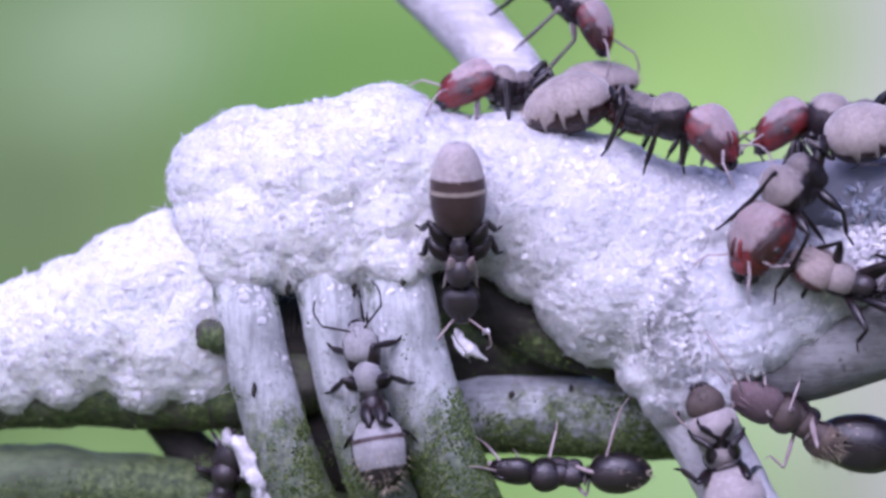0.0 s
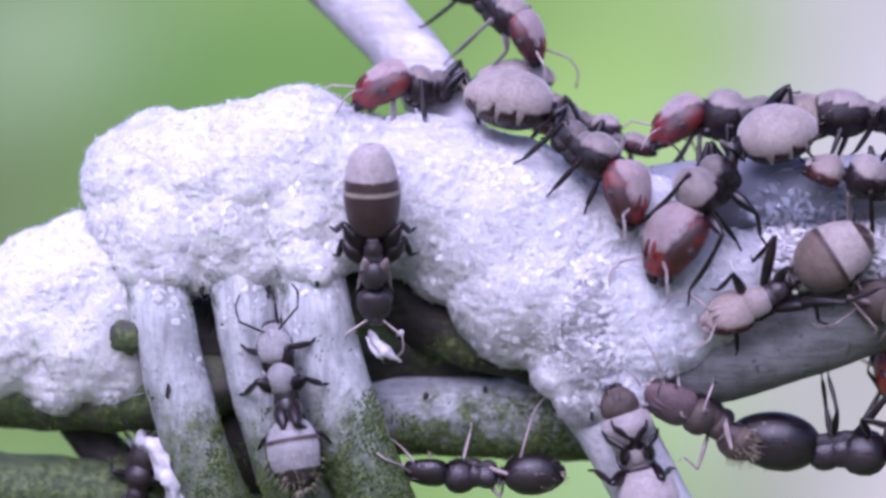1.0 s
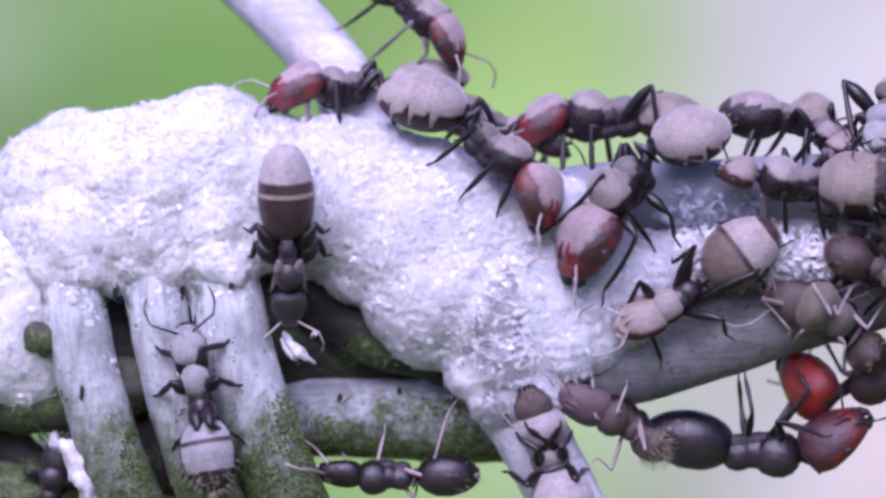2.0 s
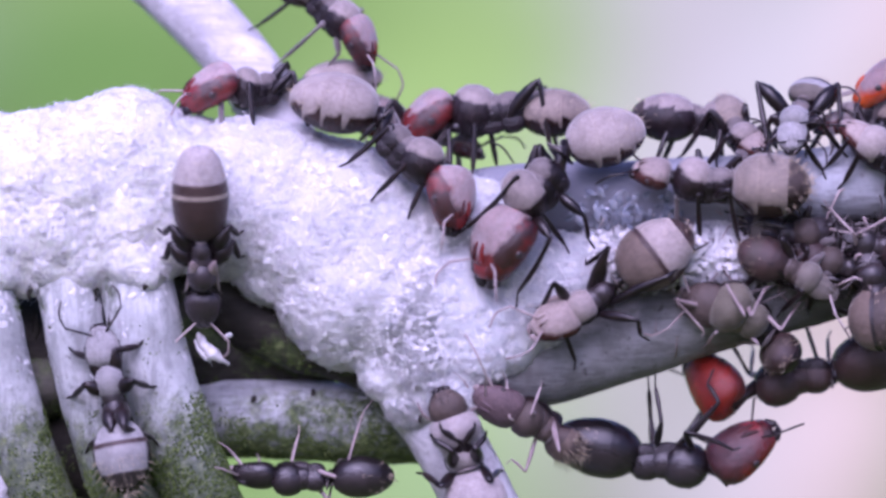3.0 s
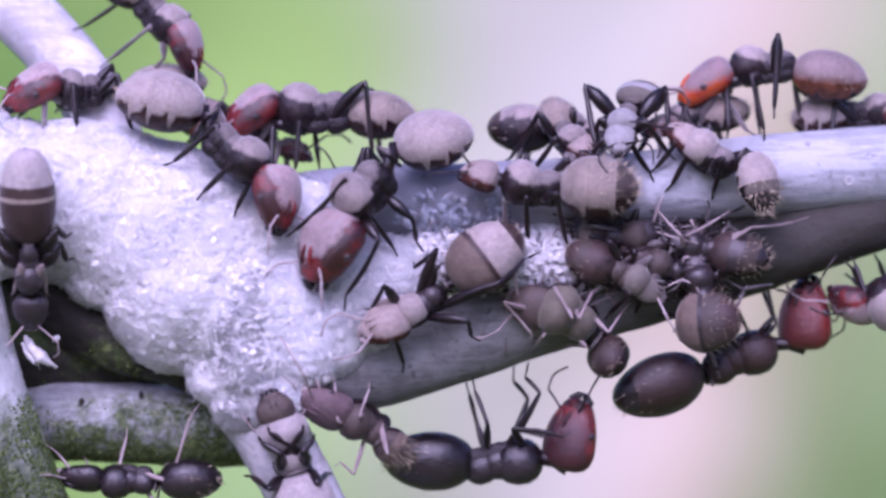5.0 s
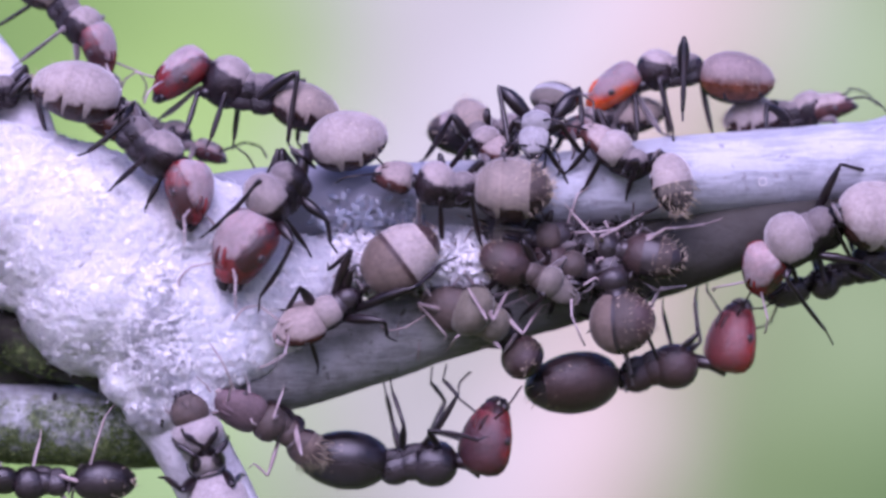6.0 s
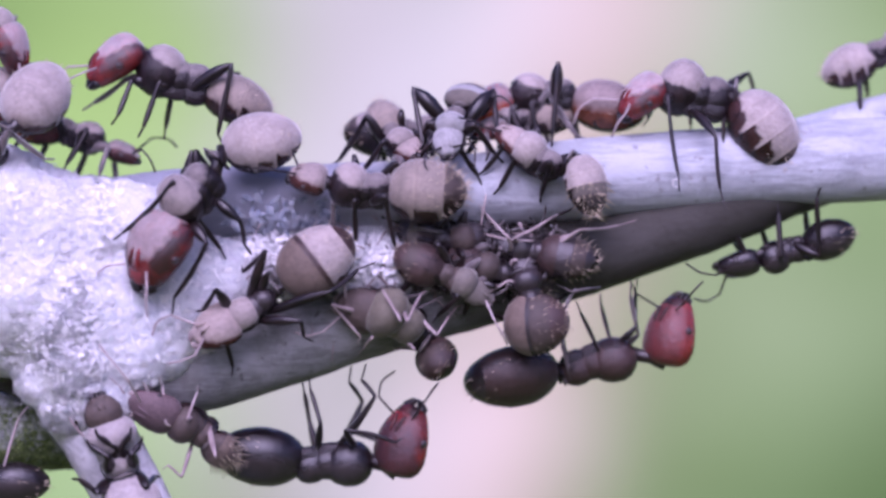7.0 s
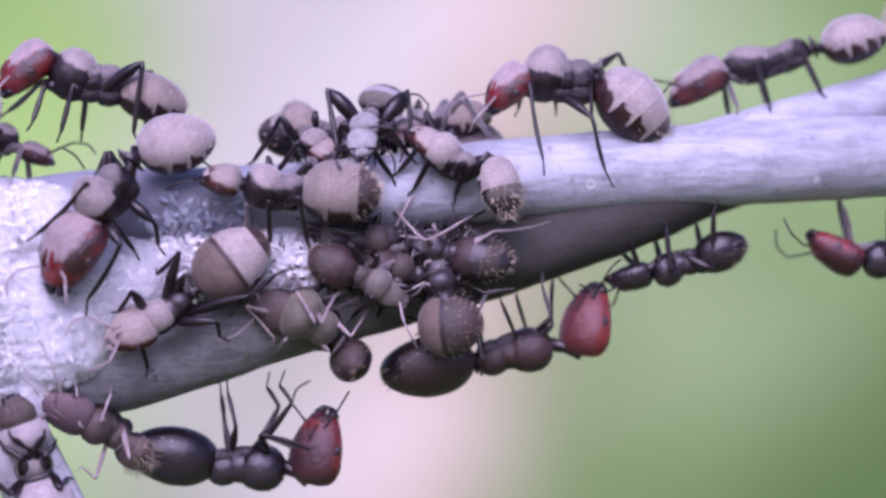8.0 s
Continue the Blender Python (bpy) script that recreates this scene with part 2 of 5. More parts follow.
# Near-black base: the deep shade below froth and coils is in the colour.
M_BARK_DARK = bark("near_black_bark", (0.045, 0.04, 0.032), (0.014, 0.013, 0.010), (0.010, 0.010, 0.007), 0.46, spec=0.2)
M_GREEN = bark("algae_bark", (0.13, 0.17, 0.08), (0.05, 0.07, 0.03), (0.05, 0.05, 0.04), 0.75)
# Near-black as well: darkness of the gap between twigs, and of bark cracks.
M_GAP_DARK = bark("gap_dark_bark", (0.035, 0.032, 0.024), (0.012, 0.012, 0.009), (0.008, 0.008, 0.006), spec=0.2)
M_WEATHER = bark("weathered_bark", (0.56, 0.575, 0.60), (0.25, 0.26, 0.265), (0.08, 0.08, 0.06), 0.30, 0.7)
M_FROST = bark("frosted_bark", (0.70, 0.68, 0.70), (0.46, 0.445, 0.455), (0.25, 0.23, 0.22))


def froth_mat(name, shade, gloss):
    m, nt, p = material(name, gloss, 0.5)
    cols = [(0.30, tuple(c * 0.84 for c in shade)), (0.48, shade), (0.68, tuple(min(0.95, c * 1.08) for c in shade))]
    col = ramp(nt, noise_of(nt, 700, 7, 0.72), cols)
    thin = ramp(nt, noise_of(nt, 2700, 5, 0.7), [(0.36, (0.75, 0.75, 0.75)), (0.50, (0.0, 0.0, 0.0))])       # thin spots, where the felt is glassy and bluish
    col = mix(nt, thin, col, (shade[0] * 0.76, shade[1] * 0.78, shade[2] * 0.84))
    nt.links.new(col, p.inputs["Base Color"])
    p.inputs["Subsurface Weight"].default_value = 0.7
    p.inputs["Subsurface Radius"].default_value = (0.0012, 0.0011, 0.0012)
    p.inputs["Subsurface Scale"].default_value = 1.0
    veins = nt.nodes.new("ShaderNodeTexVoronoi")       # a felt of fine fibres with small open meshes
    veins.feature, veins.inputs["Scale"].default_value = "DISTANCE_TO_EDGE", 3000
    co, warp = nt.nodes.new("ShaderNodeTexCoord"), add(nt, "ShaderNodeTexNoise", Scale=1300, Detail=4)
    nt.links.new(co.outputs["Object"], warp.inputs["Vector"])
    sway = nt.nodes.new("ShaderNodeVectorMath")
    sway.operation = "MULTIPLY_ADD"
    sway.inputs[1].default_value = (0.0011, 0.0011, 0.0011)
    nt.links.new(warp.outputs["Color"], sway.inputs[0])
    nt.links.new(co.outputs["Object"], sway.inputs[2])
    nt.links.new(sway.outputs[0], veins.inputs["Vector"])
    mesh = add(nt, "ShaderNodeMapRange", From_Max=0.18, To_Min=1.0, To_Max=0.0)
    nt.links.new(veins.outputs["Distance"], mesh.inputs["Value"])
    bump(nt, p, math_node(nt, "MULTIPLY_ADD", mesh.outputs[0], 0.22, noise_of(nt, 2200, 7, 0.78)), 0.0003, 0.6)
    return m


M_FOAM = froth_mat("white_froth", (0.785, 0.79, 0.73), 0.5)
M_FOAM_WET = froth_mat("wet_froth", (0.685, 0.685, 0.67), 0.32)
M_FOAM_THIN = froth_mat("thin_froth", (0.67, 0.68, 0.695), 0.25)
M_FLAKE, nt, p = material("froth_flake", 0.4, 0.35)
geo = nt.nodes.new("ShaderNodeNewGeometry")
nt.links.new(ramp(nt, geo.outputs["Random Per Island"], [(0.0, (0.62, 0.61, 0.64)), (1.0, (0.90, 0.89, 0.88))]), p.inputs["Base Color"])
p.inputs["Transmission Weight"].default_value = 0.25
M_GLASSY, nt, p = material("glassy_wax", 0.18, 0.6)
nt.links.new(ramp(nt, noise_of(nt, 2500, 2), [(0.4, (0.45, 0.50, 0.62)), (0.6, (0.70, 0.74, 0.82))]), p.inputs["Base Color"])
p.inputs["Transmission Weight"].default_value = 0.6
M_MOSS, nt, p = material("moss", 0.8, 0.2)
geo = nt.nodes.new("ShaderNodeNewGeometry")
nt.links.new(ramp(nt, geo.outputs["Random Per Island"], [(0.0, (0.025, 0.042, 0.010)), (0.6, (0.075, 0.115, 0.026)), (1.0, (0.20, 0.25, 0.085))]), p.inputs["Base Color"])


# ---- mesh helpers ----
def part(name, bm, mat, parent=None, label="", m=None):
    """Links a bmesh, in mm, as one mesh object, under a thing or part where one is given, at the local pose m."""
    bmesh.ops.scale(bm, vec=(MM, MM, MM), verts=bm.verts)
    me = bpy.data.meshes.new(name)
    bm.to_mesh(me)
    bm.free()
    for f in me.polygons:
        f.use_smooth = True
    me.materials.append(mat)
    ob = new(name, me)
    if parent is not None:
        ob.parent = parent
    if m is not None:
        ob.matrix_basis = m
    if label:
        ob["label"] = label
    return ob


def spline(pts, step):
    """Points of a smooth line through pts, about step apart. A point may carry a radius after its place."""
    pts = [np.array(p, float) for p in pts]
    pts = [2 * pts[0] - pts[1]] + pts + [2 * pts[-1] - pts[-2]]
    out = []
    for i in range(1, len(pts) - 2):
        a, b, c, d = pts[i - 1:i + 3]
        n = max(2, int(np.linalg.norm((c - b)[:3]) / step))
        for k in range(n):
            t = k / n
            out.append(0.5 * (2 * b + (c - a) * t + (2 * a - 5 * b + 4 * c - d) * t * t + (3 * b - a - 3 * c + d) * t ** 3))
    out.append(pts[-2])
    return out


def tube(bm, rows, segs=20, rough=0.0, wave=1.0, cap=True):
    """A tube along rows of (x, y, z, radius); rough: mm of unevenness at the wavelength wave."""
    cs = [Vector(r[:3]) for r in rows]
    side, rings = None, []
    for i, c in enumerate(cs):
        way = (cs[min(i + 1, len(cs) - 1)] - cs[max(i - 1, 0)]).normalized()
        if side is None:
            side = way.orthogonal().normalized()
        side = (side - way * side.dot(way)).normalized()
        other = way.cross(side)
        ring = []
        for k in range(segs):
            a = 2 * math.pi * k / segs
            n = side * math.cos(a) + other * math.sin(a)
            r = rows[i][3]
            if rough:
                q = (c + n * r) / wave
                r += rough * (noise.noise(q) + 0.5 * noise.noise(q * 2.7))
            ring.append(bm.verts.new(c + n * r))
        rings.append(ring)
    for a, b in zip(rings, rings[1:]):
        for k in range(segs):
            bm.faces.new((a[k], a[(k + 1) % segs], b[(k + 1) % segs], b[k]))
    if cap:
        bm.faces.new(rings[0][::-1])
        bm.faces.new(rings[-1])
    return bm


def loft(prof, segs=20, arc=None, pinch=0.0):
    """A body along x: rows of (x, half width, half height, z of the middle). arc: only these degrees round, an open shell."""
    bm = bmesh.new()
    rings = []
    for x, w, h, zo in prof:
        ring = []
        for k in range(segs + (1 if arc else 0)):
            a = radians(arc[0] + (arc[1] - arc[0]) * k / segs) if arc else 2 * math.pi * k / segs
            ring.append(bm.verts.new((x, w * math.cos(a), zo + h * math.sin(a) * (1 - pinch * (math.sin(a) < 0)))))
        rings.append(ring)
    n = len(rings[0])
    for a, b in zip(rings, rings[1:]):
        for k in range(n if not arc else n - 1):
            bm.faces.new((a[k], b[k], b[(k + 1) % n], a[(k + 1) % n]))
    if not arc:
        bm.faces.new(rings[0])
        bm.faces.new(rings[-1][::-1])
    bmesh.ops.recalc_face_normals(bm, faces=bm.faces)
    return bm

# ---- far backdrop: glowing painted sheet, soft foliage and a pale trunk, three metres behind ----
def backdrop():
    m, nt, p = material("far_foliage_glow", 0.9, 0.0)
    co, sep = nt.nodes.new("ShaderNodeTexCoord"), nt.nodes.new("ShaderNodeSeparateXYZ")
    nt.links.new(co.outputs["Object"], sep.inputs[0])
    n1 = add(nt, "ShaderNodeTexNoise", Scale=9.0, Detail=1.0, Roughness=0.4)
    nt.links.new(co.outputs["Object"], n1.inputs["Vector"])
    wob = math_node(nt, "MULTIPLY_ADD", n1.outputs["Fac"], 0.03, -0.015)
    tilt = add(nt, "ShaderNodeMapRange", From_Min=0.05, From_Max=0.2, To_Min=-0.08, To_Max=-0.27)        # the trunk's far edge leans more than its near one
    nt.links.new(sep.outputs[0], tilt.inputs["Value"])
    slant = math_node(nt, "MULTIPLY_ADD", sep.outputs[2], tilt.outputs[0], math_node(nt, "ADD", sep.outputs[0], wob))
    fac = add(nt, "ShaderNodeMapRange", From_Min=-0.6, From_Max=0.6)
    nt.links.new(slant, fac.inputs["Value"])
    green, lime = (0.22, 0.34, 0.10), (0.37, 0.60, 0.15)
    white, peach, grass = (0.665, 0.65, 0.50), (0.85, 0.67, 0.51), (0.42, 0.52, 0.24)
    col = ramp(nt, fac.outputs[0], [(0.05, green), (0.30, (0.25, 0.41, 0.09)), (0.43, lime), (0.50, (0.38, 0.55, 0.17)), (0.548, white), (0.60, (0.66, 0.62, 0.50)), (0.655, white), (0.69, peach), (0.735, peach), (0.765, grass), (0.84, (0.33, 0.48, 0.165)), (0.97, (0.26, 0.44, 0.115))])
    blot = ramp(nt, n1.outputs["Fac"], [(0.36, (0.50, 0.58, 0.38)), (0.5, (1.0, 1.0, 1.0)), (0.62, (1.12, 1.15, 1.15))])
    n = nt.nodes.new("ShaderNodeMix")
    n.data_type, n.blend_type = "RGBA", "MULTIPLY"
    n.inputs[0].default_value = 0.95
    nt.links.new(col, n.inputs[6])
    nt.links.new(blot, n.inputs[7])
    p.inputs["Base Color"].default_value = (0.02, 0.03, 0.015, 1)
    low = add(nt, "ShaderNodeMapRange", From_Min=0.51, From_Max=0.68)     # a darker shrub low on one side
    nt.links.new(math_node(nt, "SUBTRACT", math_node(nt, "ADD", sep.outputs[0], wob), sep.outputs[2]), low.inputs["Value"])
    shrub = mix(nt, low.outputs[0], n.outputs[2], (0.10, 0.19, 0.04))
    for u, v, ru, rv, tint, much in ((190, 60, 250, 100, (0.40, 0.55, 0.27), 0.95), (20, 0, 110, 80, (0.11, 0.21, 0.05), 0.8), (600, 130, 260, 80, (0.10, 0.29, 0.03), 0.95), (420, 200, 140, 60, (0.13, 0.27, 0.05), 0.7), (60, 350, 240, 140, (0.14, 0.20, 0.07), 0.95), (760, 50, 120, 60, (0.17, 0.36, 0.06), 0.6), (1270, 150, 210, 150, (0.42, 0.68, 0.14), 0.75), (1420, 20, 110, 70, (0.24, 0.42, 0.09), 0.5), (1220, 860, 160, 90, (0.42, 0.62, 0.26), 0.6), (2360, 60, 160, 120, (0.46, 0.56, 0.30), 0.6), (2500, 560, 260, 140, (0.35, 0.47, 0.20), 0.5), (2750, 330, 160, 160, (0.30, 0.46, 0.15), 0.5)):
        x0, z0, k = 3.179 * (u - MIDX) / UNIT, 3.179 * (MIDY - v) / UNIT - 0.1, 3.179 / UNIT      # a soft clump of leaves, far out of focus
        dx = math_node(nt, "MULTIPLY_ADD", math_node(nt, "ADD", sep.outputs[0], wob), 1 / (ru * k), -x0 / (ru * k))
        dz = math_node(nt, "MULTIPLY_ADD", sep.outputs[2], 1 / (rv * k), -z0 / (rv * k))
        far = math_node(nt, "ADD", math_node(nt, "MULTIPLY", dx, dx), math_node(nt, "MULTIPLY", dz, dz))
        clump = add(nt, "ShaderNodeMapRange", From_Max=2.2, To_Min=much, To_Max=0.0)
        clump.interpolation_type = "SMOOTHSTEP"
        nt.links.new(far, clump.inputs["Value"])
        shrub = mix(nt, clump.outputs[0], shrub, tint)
    # the sheet glows by itself, in place of daylight on the leaves
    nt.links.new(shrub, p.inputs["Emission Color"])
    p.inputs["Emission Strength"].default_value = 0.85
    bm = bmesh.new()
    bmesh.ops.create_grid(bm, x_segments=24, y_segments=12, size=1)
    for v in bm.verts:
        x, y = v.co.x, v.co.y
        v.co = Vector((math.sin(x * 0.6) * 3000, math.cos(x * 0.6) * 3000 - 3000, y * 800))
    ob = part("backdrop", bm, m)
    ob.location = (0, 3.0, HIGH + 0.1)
    tagged(ob, "glowing painted backdrop of blurred green foliage with a pale trunk", "backdrop", kind="structure")


# Never in view: added below for green bounce light and a horizon.
def ground():
    m, nt, p = material("unseen_ground", 0.9, 0.1)
    nt.links.new(ramp(nt, noise_of(nt, 3.0, 8), [(0.3, (0.05, 0.07, 0.02)), (0.6, (0.10, 0.14, 0.04)), (0.8, (0.14, 0.17, 0.07))]), p.inputs["Base Color"])
    bm = bmesh.new()
    bmesh.ops.create_grid(bm, x_segments=60, y_segments=60, size=400000)
    for v in bm.verts:
        v.co.z = 900 * noise.noise(v.co / 60000) - 600 * (v.co.length > 20000) if v.co.length > 14000 else 0
    tagged(part("ground", bm, m), "unseen green ground added below, reaching to the horizon", "ground", kind="structure")


backdrop()
ground()

# ---- twigs ----
SOLID = []          # (vertices, faces) in mm of all that ants stand on


def remember(bm):
    bm.verts.index_update()
    SOLID.append(([v.co.copy() for v in bm.verts], [[v.index for v in f.verts] for f in bm.faces]))


TUFTS, FROST = [], []


def moss(bm, count):
    """Notes where tufts of moss grow: in patches, most on the under side."""
    rng = random.Random(count)
    bm.normal_update()
    faces = list(bm.faces)
    for _ in range(count):
        f = rng.choice(faces)
        c = f.calc_center_median() + f.normal.cross(noise.random_unit_vector()) * rng.uniform(0, 0.3)
        if noise.noise(c * 0.7) + 0.5 * noise.noise(c * 2.2) - 0.45 * f.normal.z + 0.4 * f.normal.x - 0.16 * (c.z + 6.2) + rng.gauss(0, 0.16) > 0.42:
            TUFTS.append((c, f.normal.copy()))


def moss_tufts():
    rng = random.Random(8)
    vs, fs = [], []
    for c, n in TUFTS:
        s = rng.uniform(0.02, 0.06)
        t = n.orthogonal().normalized() * s
        b = n.cross(t).normalized() * s
        i = len(vs)
        j = [rng.uniform(0.6, 1.3) for _ in range(5)]
        vs += [c + t * j[0], c + b * j[1], c - t * j[2], c - b * j[3], c + n * s * j[4] + t * rng.uniform(-0.4, 0.4)]
        fs += [(i, i + 1, i + 4), (i + 1, i + 2, i + 4), (i + 2, i + 3, i + 4), (i + 3, i, i + 4)]
    mid = plan(700, 700)
    me = bpy.data.meshes.new("moss")
    me.from_pydata([(v - mid) * MM for v in vs], [], fs)
    me.materials.append(M_MOSS)
    ob = new("moss", me)
    ob.location = world(mid)
    tagged(ob, "tiny yellow-green moss tufts on the old twigs", "moss", kind="stuff")


def twig(name, rows, mat, label, rough=0.10, wave=1.6, segs=28, tufts=0, frost=0):
    """rows of (u, v, d mm, radius in plan units)."""
    pts = [(*plan(u, v, d), r * 0.02) for u, v, d, r in rows]
    bm = tube(bmesh.new(), spline(pts, 0.22), segs, rough, wave)
    remember(bm)
    if tufts:
        moss(bm, tufts)
    if frost:
        rng = random.Random(frost)
        bm.normal_update()
        for f in rng.sample(list(bm.faces), min(frost, len(bm.faces))):
            c = f.calc_center_median()
            if c.z > -4.6 and f.normal.y < 0.3 and noise.noise(c * 0.9) + max(0.22 * (c.z + 3.6), 0.7 * f.normal.z - 0.1) > rng.random():
                FROST.append((c + f.normal.cross(noise.random_unit_vector()) * 0.1, f.normal.copy()))
    mid = plan(*rows[len(rows) // 2][:3])
    bmesh.ops.translate(bm, vec=-mid, verts=bm.verts)
    ob = part(name, bm, mat)
    ob.location = world(mid)
    return tagged(ob, label, "twig")


KNOWN = {}


def twigs():
    KNOWN["pale"] = twig("twig", [(1080, 400, 0.6, 60), (1330, 350, 0.3, 63), (1600, 342, 0.1, 66), (1850, 328, 0, 68), (2116, 299, 0, 72), (2516, 271, 0, 75), (2784, 258, 0, 73), (3100, 240, 0.5, 74), (3500, 250, 2, 76)],
         M_BARK_WET_SHADE, "smooth pale grey twig, one end darkened for wet and shade, crowded with ants", 0.05)
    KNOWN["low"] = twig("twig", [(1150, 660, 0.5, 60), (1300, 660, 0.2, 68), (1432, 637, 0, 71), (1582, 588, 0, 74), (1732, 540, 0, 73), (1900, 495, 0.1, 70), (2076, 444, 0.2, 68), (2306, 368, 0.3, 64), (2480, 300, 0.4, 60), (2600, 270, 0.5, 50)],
         M_BARK_LOW, "grey lower twig joining the pale one, darkened for shade", 0.06)
    twig("side_twig", [(2440, 250, 0.4, 46), (2560, 215, 0.9, 46), (2700, 178, 1.4, 46), (2800, 145, 1.8, 46), (3000, 70, 3, 44), (3300, -40, 5, 42)],
         M_BARK, "pale side twig forking upward, out of focus", 0.04)
    twig("twig", [(-500, 720, 2, 84), (-200, 700, 0.8, 78), (0, 688, 0.4, 72), (200, 684, 0.3, 72), (430, 690, 0.4, 70), (620, 640, 0.8, 60), (800, 520, 0.8, 56)],
         M_MOSSY, "dark mossy twig under white froth", 0.12, tufts=12000)
    twig("branch", [(-500, 900, 2, 80), (-150, 868, 1.2, 70), (60, 850, 0.8, 66), (220, 866, 0.8, 64), (420, 872, 1.2, 60), (640, 880, 2.0, 58)],
         M_GREEN, "mossy green branch below the froth", 0.14, tufts=12000)
    KNOWN["cross"] = twig("twig", [(640, 740, 2.4, 60), (760, 722, 1.8, 68), (850, 728, 1.5, 72), (970, 734, 1.4, 72), (1100, 744, 1.5, 68), (1180, 752, 1.7, 62), (1260, 760, 2.2, 54)],
         M_WEATHER, "weathered grey twig with green algae beneath", 0.10, tufts=34000, frost=900)
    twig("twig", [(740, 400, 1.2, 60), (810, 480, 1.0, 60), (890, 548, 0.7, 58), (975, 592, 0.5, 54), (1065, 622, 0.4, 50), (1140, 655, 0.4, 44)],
         M_BARK_DARK, "dark mossy underside twig beneath the froth", 0.14, tufts=24000)
    # Two added stems that fill the gaps behind the coils with dark.
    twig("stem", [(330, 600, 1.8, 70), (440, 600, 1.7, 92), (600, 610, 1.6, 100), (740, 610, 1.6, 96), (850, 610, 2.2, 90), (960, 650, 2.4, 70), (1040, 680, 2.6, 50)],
         M_BARK_DARK, "dark mossy filler stem added behind the coils", 0.2, tufts=9000)
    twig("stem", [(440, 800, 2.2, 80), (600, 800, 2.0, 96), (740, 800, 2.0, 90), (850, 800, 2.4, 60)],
         M_BARK_DARK, "dark mossy filler stem added behind the coils", 0.2, tufts=9000)
    KNOWN["down"] = twig("twig", [(1080, 540, 0, 66), (1136, 610, -0.2, 66), (1194, 690, -0.4, 66), (1252, 780, -0.5, 65), (1308, 882, -0.5, 62), (1355, 970, -0.4, 60), (1420, 1120, 0, 62), (1560, 1400, 1, 64)],
         M_FROST, "smooth pale twig running downward out of the froth", 0.05)
    twig("twig", [(560, -240, 6, 56), (680, -95, 3.6, 58), (785, 0, 2.6, 60), (880, 100, 2.0, 60), (945, 205, 1.6, 60), (980, 300, 1.0, 56)],
         M_FROST, "pale upright twig slightly out of focus", 0.05)
    # An added near-black stem stands for the shade between the two twigs.
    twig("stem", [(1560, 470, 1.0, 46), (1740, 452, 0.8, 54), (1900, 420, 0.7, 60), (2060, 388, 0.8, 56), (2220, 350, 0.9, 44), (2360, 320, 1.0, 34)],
         M_GAP_DARK, "near-black stem added to darken the gap between two twigs", 0.12)
    twig("stem", [(286, 740, 1.8, 34), (330, 792, 1.6, 42), (392, 836, 1.4, 40), (450, 860, 1.6, 30)], M_BARK_DARK, "short dark stem between the mossy twig and the branch", 0.14, tufts=1500)
    twig("bud", [(372, 590, 1.0, 24), (374, 592, -1.2, 30), (376, 594, -2.1, 27), (377, 595, -2.3, 14)], M_MOSSY, "small dark mossy bud beside the coils", 0.16, 0.5, tufts=900)
    twig("bark_sheath", [(404, 776, -0.6, 6), (428, 790, -1.4, 13), (444, 824, -1.6, 16), (462, 872, -1.5, 16), (486, 930, -1.2, 14)], M_FROST, "pale curled strip of peeling bark", 0.32, 0.45)


def coil_twigs():
    rows = [[(412, 415, -0.1, 54), (430, 510, -1.25, 58), (455, 640, -1.3, 57), (490, 760, -1.3, 57), (535, 890, -0.8, 58), (580, 1000, 0.4, 64)],
            [(556, 410, 0.0, 52), (576, 505, -1.25, 55), (600, 630, -1.2, 54), (640, 770, -1.2, 55), (690, 900, -0.8, 60), (730, 1000, 0.4, 58)],
            [(680, 405, -0.1, 56), (700, 500, -1.4, 65), (728, 630, -1.6, 65), (765, 750, -1.6, 66), (812, 870, -1.0, 66), (860, 990, 0.2, 64)]]
    for r in rows:
        ob = twig("coil_twig", r, M_COIL, "pale twig wound round the others, green with algae below", 0.07, tufts=46000, frost=1100)
        tagged(ob, group="coils round the twigs")
        KNOWN["coil%d" % rows.index(r)] = ob


twigs()
coil_twigs()
moss_tufts()


